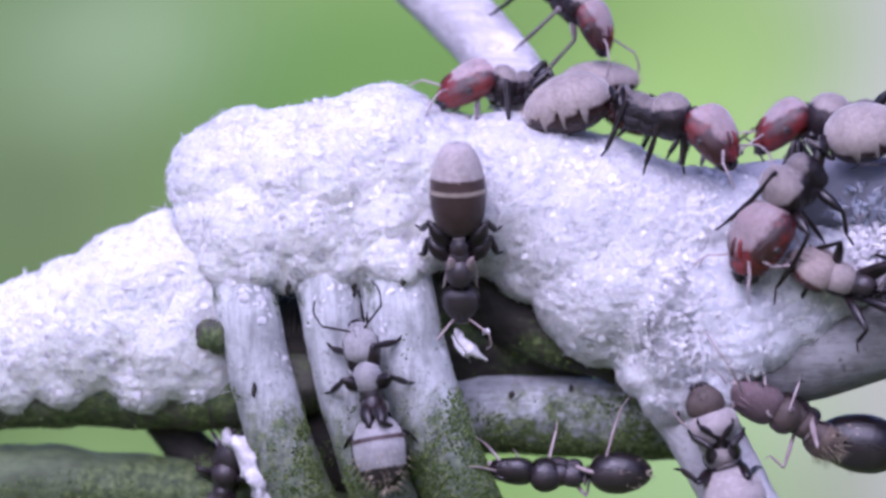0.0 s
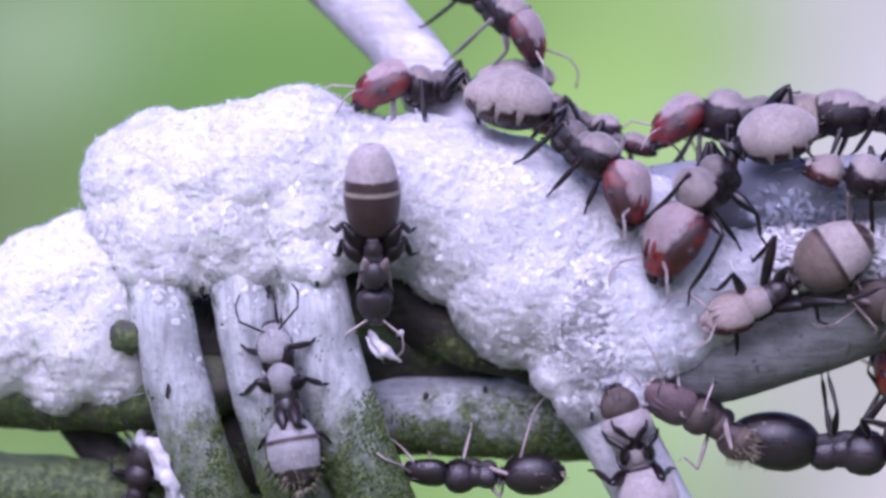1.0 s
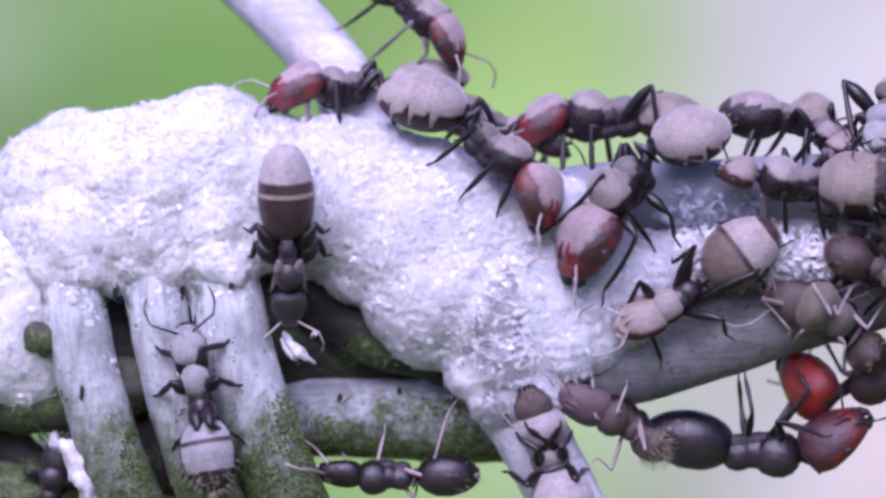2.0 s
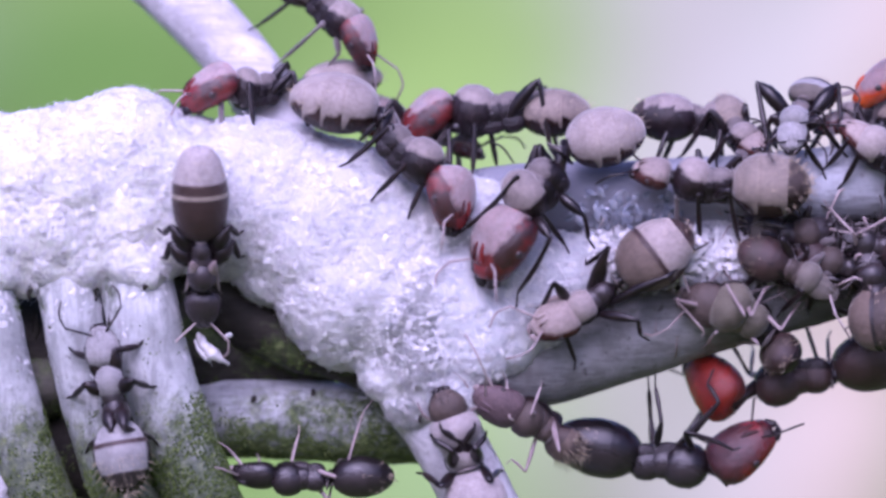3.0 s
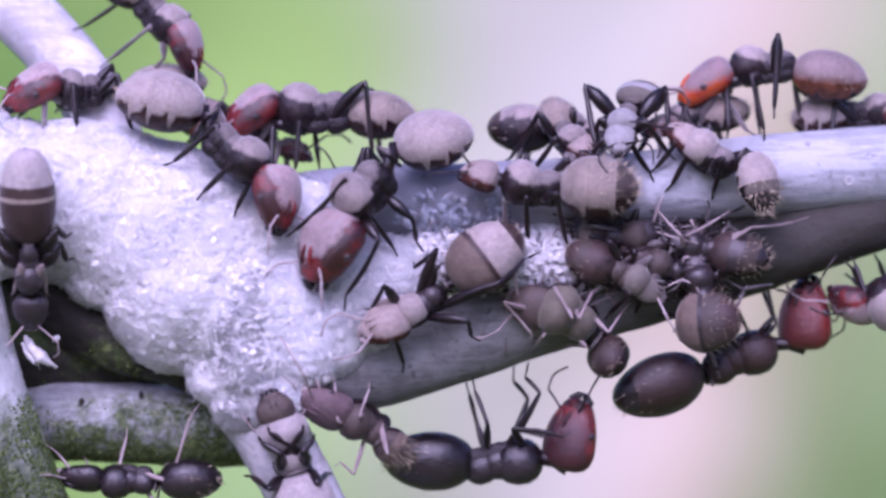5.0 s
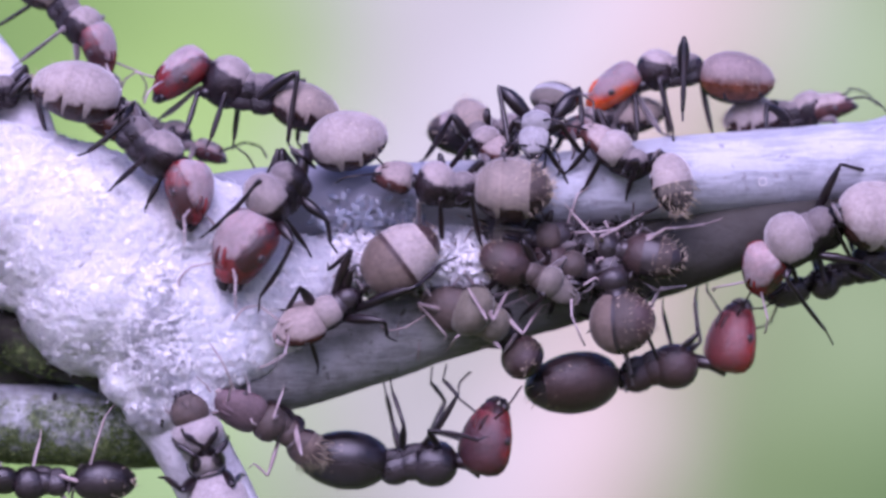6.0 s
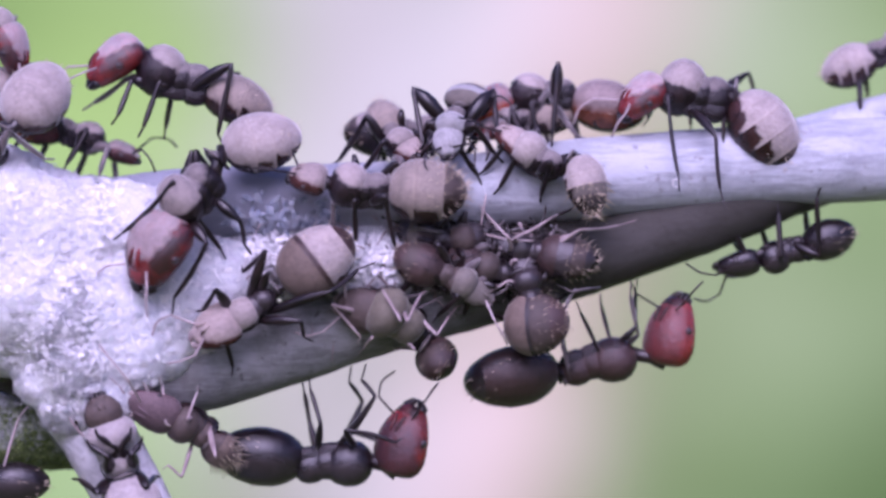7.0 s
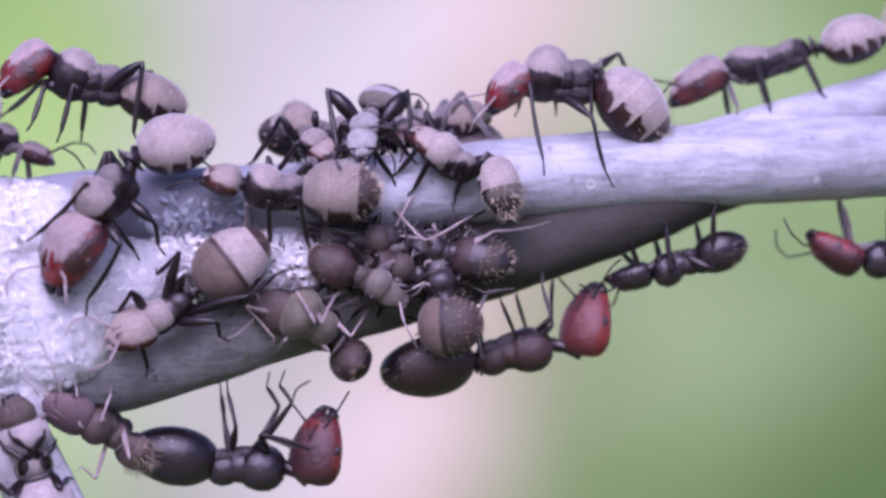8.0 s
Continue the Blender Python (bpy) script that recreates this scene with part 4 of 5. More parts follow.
def ants():
    a = MOVERS
    # on the froth and the coils
    ant("ant with dark brown banded abdomen, head down in the froth", (816, 538, -2.4), (814, 462, -3.2), (810, 335, -3.9), (0, -1, 0.25), hl=70, hw=66, tl=96, tw=48, gl=166, gw=98, bodymat=M_DARK, red=M_DARK, reach=0.7, thick=0.2, pale=True, fat=1.6, legmat=M_LEG, palefront=True,
        feet=[(846, 508, -2.6), (784, 508, -2.6), (888, 446, -2.6), (742, 448, -2.6), (886, 402, -2.9), (738, 400, -2.9)], knees={0: (836, 456, -3.9), 1: (797, 456, -3.9), 2: (868, 420, -3.3), 3: (758, 424, -3.3), 4: (862, 394, -3.7), 5: (760, 394, -3.7)},
        plates=[M_GASTER, M_STRIPE, M_PALE, M_STRIPE, M_CREAM], blunt=0.30, seed=1, deep=0.85, cuts=(0.0, 0.47, 0.515, 0.63, 1.0))
    ant("dark grey ant climbing a pale coiled twig", (638, 607, -3.2), (655, 688, -3.3), (674, 802, -3.5), (0, -1, 0.12), plates=[M_DARK, M_ASH, M_STRIPE, M_ASH, M_DARK], cuts=(0.0, 0.28, 0.34, 0.70, 1.0), hl=70, hw=66, tl=100, tw=48, gl=132, gw=100, red=M_ASH, bodymat=M_DARK, pro=M_ASH, thick=0.2, fat=1.3, legmat=M_LEG, hairs=130, seed=2)
    # along the top
    a["peak"] = ant("red-headed ant on the top of the froth", (825, 150, -0.2), (905, 152, 0.0), (1066, 142, 0.9), TOP, hl=112, hw=96, tl=90, tw=66, gl=150, gw=80, red=M_HEAD_RED, hdir=(-80, 48, -10), seed=3)
    a["slide"] = ant("grey ant with scalloped abdomen on the froth", (1252, 345, -2.6), (1180, 268, -2.4), (1046, 178, -1.6), (0.5, -0.35, 0.8), gdir=(100, 16, -10), hl=112, hw=104, tl=124, tw=74, gl=160, gw=118, red=M_HEAD_RED, hdir=(8, 100, -20), seed=4)
    a["stem"] = ant("pale grey ant with a red face on the upright twig", (1092, 66, 0.6), (1046, 18, 0.8), (968, -52, 1.4), (0.45, -0.4, 0.8), hl=96, hw=78, tl=104, tw=64, gl=140, gw=100, red=M_HEAD_RED, hdir=(25, 70, 0), seed=5, thick=0.12)
    a["arch"] = ant("red-headed ant with arched body over the twig", (1207, 194, 0.4), (1316, 190, 0.2), (1434, 196, 0.2), TOP, hl=112, hw=98, tl=140, tw=82, gl=128, gw=96, red=M_HEAD_RED, hdir=(-70, 55, -15), seed=6, fat=1.3,
        feet=[None, None, None, None, (1428, 276, -1.0), (1452, 272, 1.0)], knees={4: (1404, 136, -0.9), 5: (1424, 150, 1.0)})
    ant("large grey ant with a dark red face on the pale twig", (1342, 425, -2.8), (1402, 326, -2.7), (1528, 235, -1.8), (-0.45, -0.6, 0.65), gdir=(-100, 22, -14), hl=134, hw=130, tl=116, tw=86, gl=142, gw=112, red=M_HEAD_RED, pro=M_PRONOTUM, hdir=(-45, 95, -10), seed=7, fat=1.3, legmat=M_LEG, thick=0.15,
        feet=[(1370, 536, -2.9), (1269, 406, -2.7), None, (1386, 292, -1.6), (1508, 432, -2.0), None], knees={0: (1430, 414, -3.7), 1: (1372, 303, -3.7), 3: (1404, 250, -2.4), 4: (1490, 376, -3.0)})
    ant("small grey ant behind the froth ridge", (1282, 256, 1.2), (1205, 225, 1.5), (1120, 200, 1.8), TOP, hl=60, hw=56, tl=96, tw=52, gl=134, gw=86, red=M_HEAD_PINK, plates=[M_STRIPE, M_HEAD_PINK, M_RUST, M_HEAD_PINK, M_HEAD_PINK], seed=8)
    # the crowd on the pale twig
    ant("grey ant with a bristly abdomen on the pale twig", (1610, 300, -2.3), (1702, 316, -2.5), (1820, 322, -2.6), (0.1, -0.5, 0.85), hl=66, hw=74, tl=110, tw=70, gl=140, gw=122, hairs=140, plates=[M_GASTER, M_TAUPE, M_TAUPE, M_UMBER, M_UMBER], cuts=(0.0, 0.34, 0.70, 0.88, 1.0), notch=0.2, seed=9)
    a["hide"] = ant("grey ant behind the crowd on the twig", (1742, 218, 0.3), (1706, 208, 0.3), (1632, 200, 0.4), TOP, hl=80, hw=72, tl=90, tw=60, gl=120, gw=96, hdir=(60, 30, -30), plates=[M_GASTER, M_THORAX, M_THORAX, M_THORAX, M_UMBER], seed=10)
    ant("dark ant with raised angular legs in the crowd", (1857, 238, -1.9), (1866, 204, -1.2), (1894, 160, 0.0), (0, -0.4, 0.9), hl=60, hw=58, tl=74, tw=54, gl=66, gw=88, deep=0.66, hdir=(-2, 60, -60), red=M_ASH, pro=M_ASH, plates=[M_STRIPE, M_DUN, M_ASH, M_STRIPE, M_ASH], seed=11, fat=1.6, legmat=M_LEG,
        feet=[None, None, None, None, (1952, 214, -0.6), (1806, 250, -1.4)], knees={4: (1938, 142, -0.4), 5: (1795, 138, -0.6)})
    ant("pinkish grey ant behind the crowd", (1930, 214, 0.2), (1975, 200, 0.6), (2040, 190, 1.0), TOP, hl=66, hw=58, tl=84, tw=48, gl=100, gw=72, red=M_HEAD_PINK, seed=12)
    ant("dark ant with bristly abdomen across the twig", (1972, 232, -1.6), (2014, 262, -1.9), (2102, 312, -2.5), LEAN, hl=70, hw=62, tl=100, tw=62, gl=112, gw=76, hairs=130, plates=[M_DARK, M_TERGITE, M_TERGITE, M_DUN, M_DARK], cuts=(0.0, 0.34, 0.52, 0.68, 1.0), pro=M_TERGITE, gdir=(-14, -60, 10), seed=13)
    a["amber"] = ant("ant with a glowing orange-red face on top of the crowd", (2010, 140, 0.0), (2108, 108, 0.2), (2222, 122, 0.6), TOP, hl=112, hw=88, tl=120, tw=64, gl=136, gw=104, plates=[M_STRIPE] + [M_RUST] * 4, red=M_HEAD_AMBER, hdir=(-70, 55, -10), seed=14, fat=1.3,
        feet=[None, None, None, None, (2150, 196, -1.3), None], knees={4: (2146, 48, -0.9)})
    # between the two twigs
    a["broad"] = ant("grey ant with a broad dark-banded abdomen between the twigs", (1437, 560, -2.6), (1500, 528, -2.5), (1616, 442, -2.4), FRONT, hl=84, hw=84, tl=96, tw=56, gl=150, gw=120, red=M_HEAD, plates=[M_DARK, M_TAN, M_STRIPE, M_TERGITE, M_STRIPE], cuts=(0.0, 0.42, 0.48, 0.86, 1.0), bodymat=M_DARK, pro=M_PRONOTUM, legmat=M_LEG, seed=15, pale=True, fat=1.3, thick=0.14,
        feet=[None, (1405, 528, -2.5), (1608, 580, -2.3), (1482, 454, -2.2), (1720, 454, -2.9), None], knees={1: (1438, 490, -3.5), 2: (1588, 546, -3.3), 3: (1524, 420, -3.3), 4: (1640, 502, -3.6)})
    ant("brown ant pressed among the crowd", (1908, 501, -2.3), (1872, 480, -2.4), (1806, 450, -2.3), FRONT, hl=58, hw=54, tl=76, tw=54, gl=96, gw=80, plates=[M_GASTER, M_STRIPE, M_STRIPE, M_UMBER, M_STRIPE], bodymat=M_UMBER, pro=M_DUN, red=M_DUN, seed=16, pale=True)
    ant("olive grey ant on the lower twig", (1700, 530, -1.9), (1764, 545, -2.1), (1838, 620, -1.4), (0, -1, -0.2), hl=80, hw=82, tl=108, tw=86, gl=86, gw=78, plates=[M_DARK, M_UMBER, M_STRIPE, M_UMBER, M_STRIPE], bodymat=M_OLIVE, red=M_UMBER, gdir=(-20, -26, 60), seed=17, pale=True, thick=0.085, legmat=M_LEG_PALE,
        feet=[(1699, 586, -2.2), (1738, 492, -3.2), None, (1815, 500, -3.1), None, None], knees={0: (1650, 522, -3.0), 1: (1774, 553, -3.7), 3: (1785, 553, -3.7)})
    ant("grey ant with a two-toned abdomen below the crowd", (1990, 455, -1.8), (2000, 495, -2.1), (2014, 556, -2.2), (0, -1, -0.1), hl=60, hw=56, tl=76, tw=50, gl=118, gw=112, hairs=70, bends=0.45, plates=[M_DARK, M_TAN, M_DARK, M_UMBER, M_STRIPE], cuts=(0.0, 0.42, 0.48, 0.76, 1.0), deep=0.82, bodymat=M_DARK, red=M_DARK, seed=18, gdir=(-60, 5, 20))
    ant("dark bristly ant in the hollow between the twigs", (1952, 420, -1.4), (2000, 428, -1.7), (2068, 440, -1.9), FRONT, hl=60, hw=56, tl=76, tw=50, gl=112, gw=84, plates=[M_DARK, M_STRIPE, M_DARK, M_UMBER, M_DARK], hairs=70, bodymat=M_DARK, red=M_DARK, seed=19, legmat=M_LEG_PALE, thick=0.085,
        feet=[(1914, 349, -2.0), (2046, 366, -2.1), None, None, (2186, 374, -1.7), None], knees={0: (1964, 404, -2.6), 1: (1974, 405, -2.7), 4: (2090, 390, -2.7)})
    ant("dark ant deep in the crowd", (1900, 400, -1.5), (1868, 408, -1.6), (1800, 400, -1.2), FRONT, hl=60, hw=54, tl=80, tw=50, gl=90, gw=70, plates=[M_DARK, M_STRIPE, M_DUN, M_DARK, M_UMBER], bodymat=M_DARK, pro=M_UMBER, red=M_DARK, seed=20, pale=True)
    ant("dark ant wedged under the crowd", (1886, 440, -1.8), (1936, 462, -1.9), (2000, 480, -1.2), FRONT, hl=60, hw=54, tl=80, tw=50, gl=100, gw=74, plates=[M_DARK, M_STRIPE, M_TAN, M_DARK, M_DARK], bodymat=M_DARK, pro=M_UMBER, red=M_STRIPE, seed=21)
    ant("grey ant partly hidden among the crowd", (1790, 250, -1.0), (1765, 232, -0.6), (1745, 196, 0.2), (0, -0.5, 0.85), hl=66, hw=60, tl=76, tw=54, gl=90, gw=70, seed=22)
    # below
    ant("pale grey ant climbing the downward twig", (1246, 710, -2.6), (1268, 774, -2.3), (1300, 886, -2.5), FRONT, hl=54, hw=70, tl=112, tw=84, gl=124, gw=112, red=M_UMBER, bodymat=M_CREAM, plates=[M_DARK] + [M_CREAM] * 4, thick=0.19, legmat=M_LEG, hipx=-0.42, feelers=0, seed=23, fat=1.2,
        feet=[(1234, 744, -3.6), (1296, 742, -3.6), (1218, 762, -3.4), (1316, 758, -3.3), (1196, 830, -1.9), (1344, 826, -1.7)])
    ant("dusky brown ant with pale legs clinging under the lower twig", (1335, 708, -1.6), (1404, 738, -1.2), (1456, 780, -1.0), (0.2, -0.6, -0.6), hl=96, hw=78, tl=92, tw=66, gl=76, gw=66, hairs=110, red=M_MAUVE, plates=[M_DARK, M_UMBER, M_TAN, M_UMBER, M_TAN], bodymat=M_UMBER, seed=24, pale=True, feelers=1.4, legmat=M_LEG_PALE, thick=0.075, reach=1.1,
        feet=[(1262, 654, -2.3), (1302, 640, -2.2), (1346, 652, -2.0), (1414, 668, -1.8), (1354, 812, -1.6), (1438, 738, -1.9)])
    a["hang"] = ant("dark ant hanging below the twig with a red face", (1762, 786, -0.2), (1636, 818, 0.0), (1506, 798, 0.2), UNDER, hl=128, hw=106, tl=142, tw=72, gl=164, gw=116, red=M_HEAD_BARE, hdir=(26, -100, -10), hup=(-0.7, -0.6, -0.3), plates=BLACK, bodymat=M_DARK, seed=25, thick=0.13,
        feet=[(1757, 782, -1.5), (1752, 790, 0.6), (1701, 650, -0.6), (1676, 652, 0.5), (1600, 664, -0.5), (1588, 668, 0.5)],
        knees={0: (1658, 762, -1.4), 1: (1664, 764, 0.8), 2: (1715, 705, -0.9), 3: (1694, 712, 0.9), 4: (1616, 748, -0.9), 5: (1598, 742, 0.7)})
    a["turner"] = ant("dark maroon ant with a bright red face below the twig", (2258, 566, 0.2), (2128, 618, 0.1), (1974, 642, -0.1), UNDER, hl=122, hw=110, tl=140, tw=70, gl=170, gw=134, deep=0.82, red=M_HEAD_SCARLET, hdir=(20, -100, 0), hup=(-0.75, -0.5, -0.2), plates=[M_STRIPE, M_STRIPE, M_STRIPE, M_STRIPE, M_DARK], bodymat=M_STRIPE, seed=26, thick=0.12,
        feet=[(2200, 470, 0.9), (2180, 480, -0.9), (2130, 500, 1.0), (2100, 510, -0.9), (2050, 520, 1.0), (2040, 530, -0.8)])
    a["under"] = ant("small dark ant walking under the twig", (2331, 471, 0.0), (2410, 452, 0.0), (2488, 425, 0.1), UNDER, hl=78, hw=66, tl=92, tw=52, gl=100, gw=80, plates=BLACK, bodymat=M_DARK, red=M_DARK, seed=27)
    a["comer"] = ant("dark ant with a red face coming along under the twig", (2694, 430, 0.3), (2790, 440, 0.3), (2890, 420, 0.3), UNDER, hl=104, hw=84, tl=110, tw=60, gl=130, gw=96, red=M_HEAD_BARE, plates=BLACK, bodymat=M_DARK, hdir=(-70, -40, 0), seed=28)
    ant("black ant upside down under the weathered twig", (905, 832, -1.0), (985, 838, -1.0), (1098, 836, -1.0), (0, -0.5, -0.8), hl=80, hw=62, tl=100, tw=54, gl=112, gw=80, plates=BLACK, bodymat=M_DARK, red=M_DARK, seed=29, pale=True, legmat=M_LEG_PALE, thick=0.085)
    ant("dark ant half hidden behind the coils", (412, 800, -0.4), (400, 850, -0.2), (390, 920, 0.2), FRONT, hl=70, hw=64, tl=80, tw=50, gl=110, gw=80, plates=BLACK, bodymat=M_DARK, red=M_DARK, seed=30)
    # the walkers
    a["climber"] = ant("grey ant with a red face walking along the pale twig", (2199, 180, -0.6), (2290, 166, -0.6), (2418, 222, -1.0), TOP, hl=96, hw=88, tl=136, tw=90, gl=158, gw=128, thick=0.125, pro=M_PRONOTUM, red=M_HEAD_RED, hdir=(-60, 60, -10), gdir=(-56, -66, 0), hairs=120, plates=[M_GASTER, M_TERGITE, M_TERGITE, M_TERGITE, M_UMBER], cuts=(0.0, 0.34, 0.58, 0.82, 1.0), seed=31, fat=1.3,
        feet=[(2253, 336, -2.7), None, (2375, 360, -2.6), None, None, (2478, 247, 1.4)], knees={0: (2234, 172, -1.7), 2: (2344, 240, -2.3), 5: (2400, 124, 0.7)})
    a["leaver"] = ant("blue-grey ant walking up the side twig", (2690, 48, 0.8), (2640, 70, 0.8), (2564, 104, 0.8), TOP, hl=84, hw=70, tl=104, tw=56, gl=104, gw=86, seed=32)
    a["arriver"] = ant("pale grey ant coming down the side twig", (2452, 128, 1.2), (2570, 92, 1.2), (2728, 52, 1.2), TOP, hl=112, hw=98, tl=160, tw=60, gl=124, gw=98, red=M_HEAD_PINK, plates=[M_STRIPE, M_TERGITE, M_TERGITE, M_TERGITE, M_TERGITE], hdir=(-80, 50, 0), seed=33)


ants()


def husk():
    """A torn pale husk caught under the feeding ant: three bent strips."""
    root = new("husk")
    at = plan(832, 600, -1.6)
    root.location = world(at)
    for pts, mat in (([(-0.5, 0.1, 0.35, 0.05), (-0.35, -0.15, 0.05, 0.13), (-0.05, -0.25, -0.3, 0.20), (0.3, -0.15, -0.55, 0.14), (0.6, 0.1, -0.75, 0.04)], M_PALE_SPOT),
                     ([(-0.6, 0.1, 0.1, 0.03), (-0.45, -0.1, -0.2, 0.08), (-0.2, -0.1, -0.5, 0.10), (0.0, 0.1, -0.8, 0.03)], M_FLAKE),
                     ([(0.42, 0.1, 0.12, 0.04), (0.52, -0.2, 0.24, 0.12), (0.60, -0.2, 0.28, 0.11), (0.68, 0.0, 0.26, 0.03)], M_FLAKE)):
        part("shred", tube(bmesh.new(), spline(pts, 0.06), 9, 0.10, 0.3), mat, root)
    tagged(root, "torn pale husk caught on the mossy twig", "husk")


def marks():
    """Raised pale rings and dark pits in the bark, as parts of their twigs."""
    def onto(u, v):
        at = plan(u, v, -8.0)
        hit, n, _, _ = SUPPORT.ray_cast(at, (at - Vector((0, -REACH, 0))).normalized())
        return (hit, n) if hit else SUPPORT.find_nearest(plan(u, v, -2.0))[:2]
    for key, u, v, r in (("pale", 2261, 308, 7), ("pale", 2660, 300, 4), ("down", 1262, 846, 5)):
        near, n = onto(u, v)
        side = n.orthogonal().normalized()
        other = n.cross(side)
        ring = [(*(side * math.cos(a) + other * math.sin(a)) * (r * 0.02), 0.028) for a in [2 * math.pi * k / 14 for k in range(15)]]
        ob = part("lenticel", tube(bmesh.new(), ring, 7), M_PALE_SPOT, KNOWN[key], "small raised pale ring")
        ob.location = world(near) - KNOWN[key].location
    for key, u, v, l, w in (("coil1", 626, 505, 34, 6), ("coil2", 714, 500, 7, 6), ("coil0", 510, 505, 20, 6), ("coil0", 520, 580, 44, 7), ("coil2", 650, 560, 12, 4), ("cross", 905, 700, 9, 6), ("cross", 1010, 690, 11, 5), ("coil0", 450, 690, 14, 5), ("down", 1200, 730, 12, 4)):
        near, n = onto(u, v)
        bm = tube(bmesh.new(), spline([(0, 0, l * 0.02, 0.02), (0.02, 0, l * 0.008, w * 0.02), (-0.03, 0, -l * 0.01, w * 0.016), (0.02, 0, -l * 0.02, 0.02)], 0.06), 8, 0.03, 0.2)
        ob = part("bark_pit", bm, M_GAP_DARK, KNOWN[key], "dark crack in the bark")
        ob.location = world(near - n * 0.02) - KNOWN[key].location


def litter():
    """Bits of shed legs, bristles and dry froth caught between the twigs, too small to pick apart."""
    rng = random.Random(21)
    for name, mat, count, label in (("litter", M_LEG, 170, "dark shed legs and bristles caught between the twigs"), ("dry_froth", M_FLAKE, 2600, "glassy scraps of dry froth between the twigs"), ("glassy_wax", M_GLASSY, 170, "glassy bluish wax crystals on the pale twig"), ("pale_litter", M_LEG_PALE, 130, "pale brittle scraps caught between the twigs"), ("shed_legs", M_LEG_GREY, 55, "jointed grey legs tangled between the twigs"), ("dark_shed_legs", M_LEG, 80, "jointed dark legs tangled between the twigs")):
        bm = bmesh.new()
        mid = plan(1780, 430)
        made = 0
        while made < count:
            k = rng.random()
            u = 1500 + 540 * k
            v = 480 - 80 * k + rng.gauss(0, 42)
            if "shed" in name:
                u = 1800 + 270 * k
                v = max(392, 440 - 35 * k + rng.gauss(0, 40))
            elif name == "litter":
                u = 1760 + 280 * k
                v = 452 - 42 * k + rng.gauss(0, 36)
            elif name == "glassy_wax":
                u, v = rng.uniform(1460, 1660), rng.gauss(372, 18)
            elif name == "dry_froth" and (u > 1890 or abs(v - 452) > 52):
                made += 1
                continue
            at = plan(u, v, -6.0)
            hit, n, _, _ = SUPPORT.ray_cast(at, (at - Vector((0, -REACH, 0))).normalized())
            made += 1
            if not hit or (u > 1850 and v < 398):
                continue
            t = (n.cross(noise.random_unit_vector()) + n * rng.uniform(-0.1, 0.5)).normalized()
            o, l = hit - mid + n * rng.uniform(0.0, 0.30), rng.uniform(0.3, 1.5)
            if name in ("dry_froth", "glassy_wax"):
                big = 1.15 if name == "glassy_wax" else 1.0
                s = n.cross(t).normalized() * rng.uniform(0.04, 0.13) * big
                t = t * rng.uniform(0.06, 0.28) * big
                q = [bm.verts.new(o - t - s * 0.6), bm.verts.new(o + t * 0.2 - s + n * 0.05), bm.verts.new(o + t + s * 0.4 + n * 0.02), bm.verts.new(o - t * 0.3 + s)]
                c = bm.verts.new(o + n * rng.uniform(0.05, 0.14))
                for a, b in zip(q, q[1:] + q[:1]):
                    bm.faces.new((a, b, c))
            elif "shed" in name:
                l, r = rng.uniform(0.9, 2.0), rng.uniform(0.035, 0.06)
                bend = o + n * rng.uniform(0.25, 1.0) + n.cross(t) * rng.uniform(-0.3, 0.3)
                rows = spline([(*(o - t * l * 0.55), r * 0.4), (*(o * 0.5 + bend * 0.5 - t * l * 0.28), r * 0.8), (*bend, r * 0.7), (*(bend + t * l * 0.06), r * 0.8)], 0.2)
                rows += spline([(*(bend + t * l * 0.14 - n * 0.05), r * 1.2), (*(bend * 0.5 + o * 0.5 + t * l * 0.4), r * 1.1), (*(o + t * l * 0.75), r * 0.5)], 0.2)
                tube(bm, rows, 6)
            else:
                r = rng.uniform(0.018, 0.05)
                kink = n * l * rng.uniform(-0.1, 0.25)
                tube(bm, [(*(o - t * l / 2), r), (*(o + kink), r * 0.8), (*(o + t * l / 2), r * 0.3)], 5)
        ob = part(name, bm, mat)
        ob.location = world(mid)
        tagged(ob, label, "litter", kind="stuff")


husk()
litter()
marks()


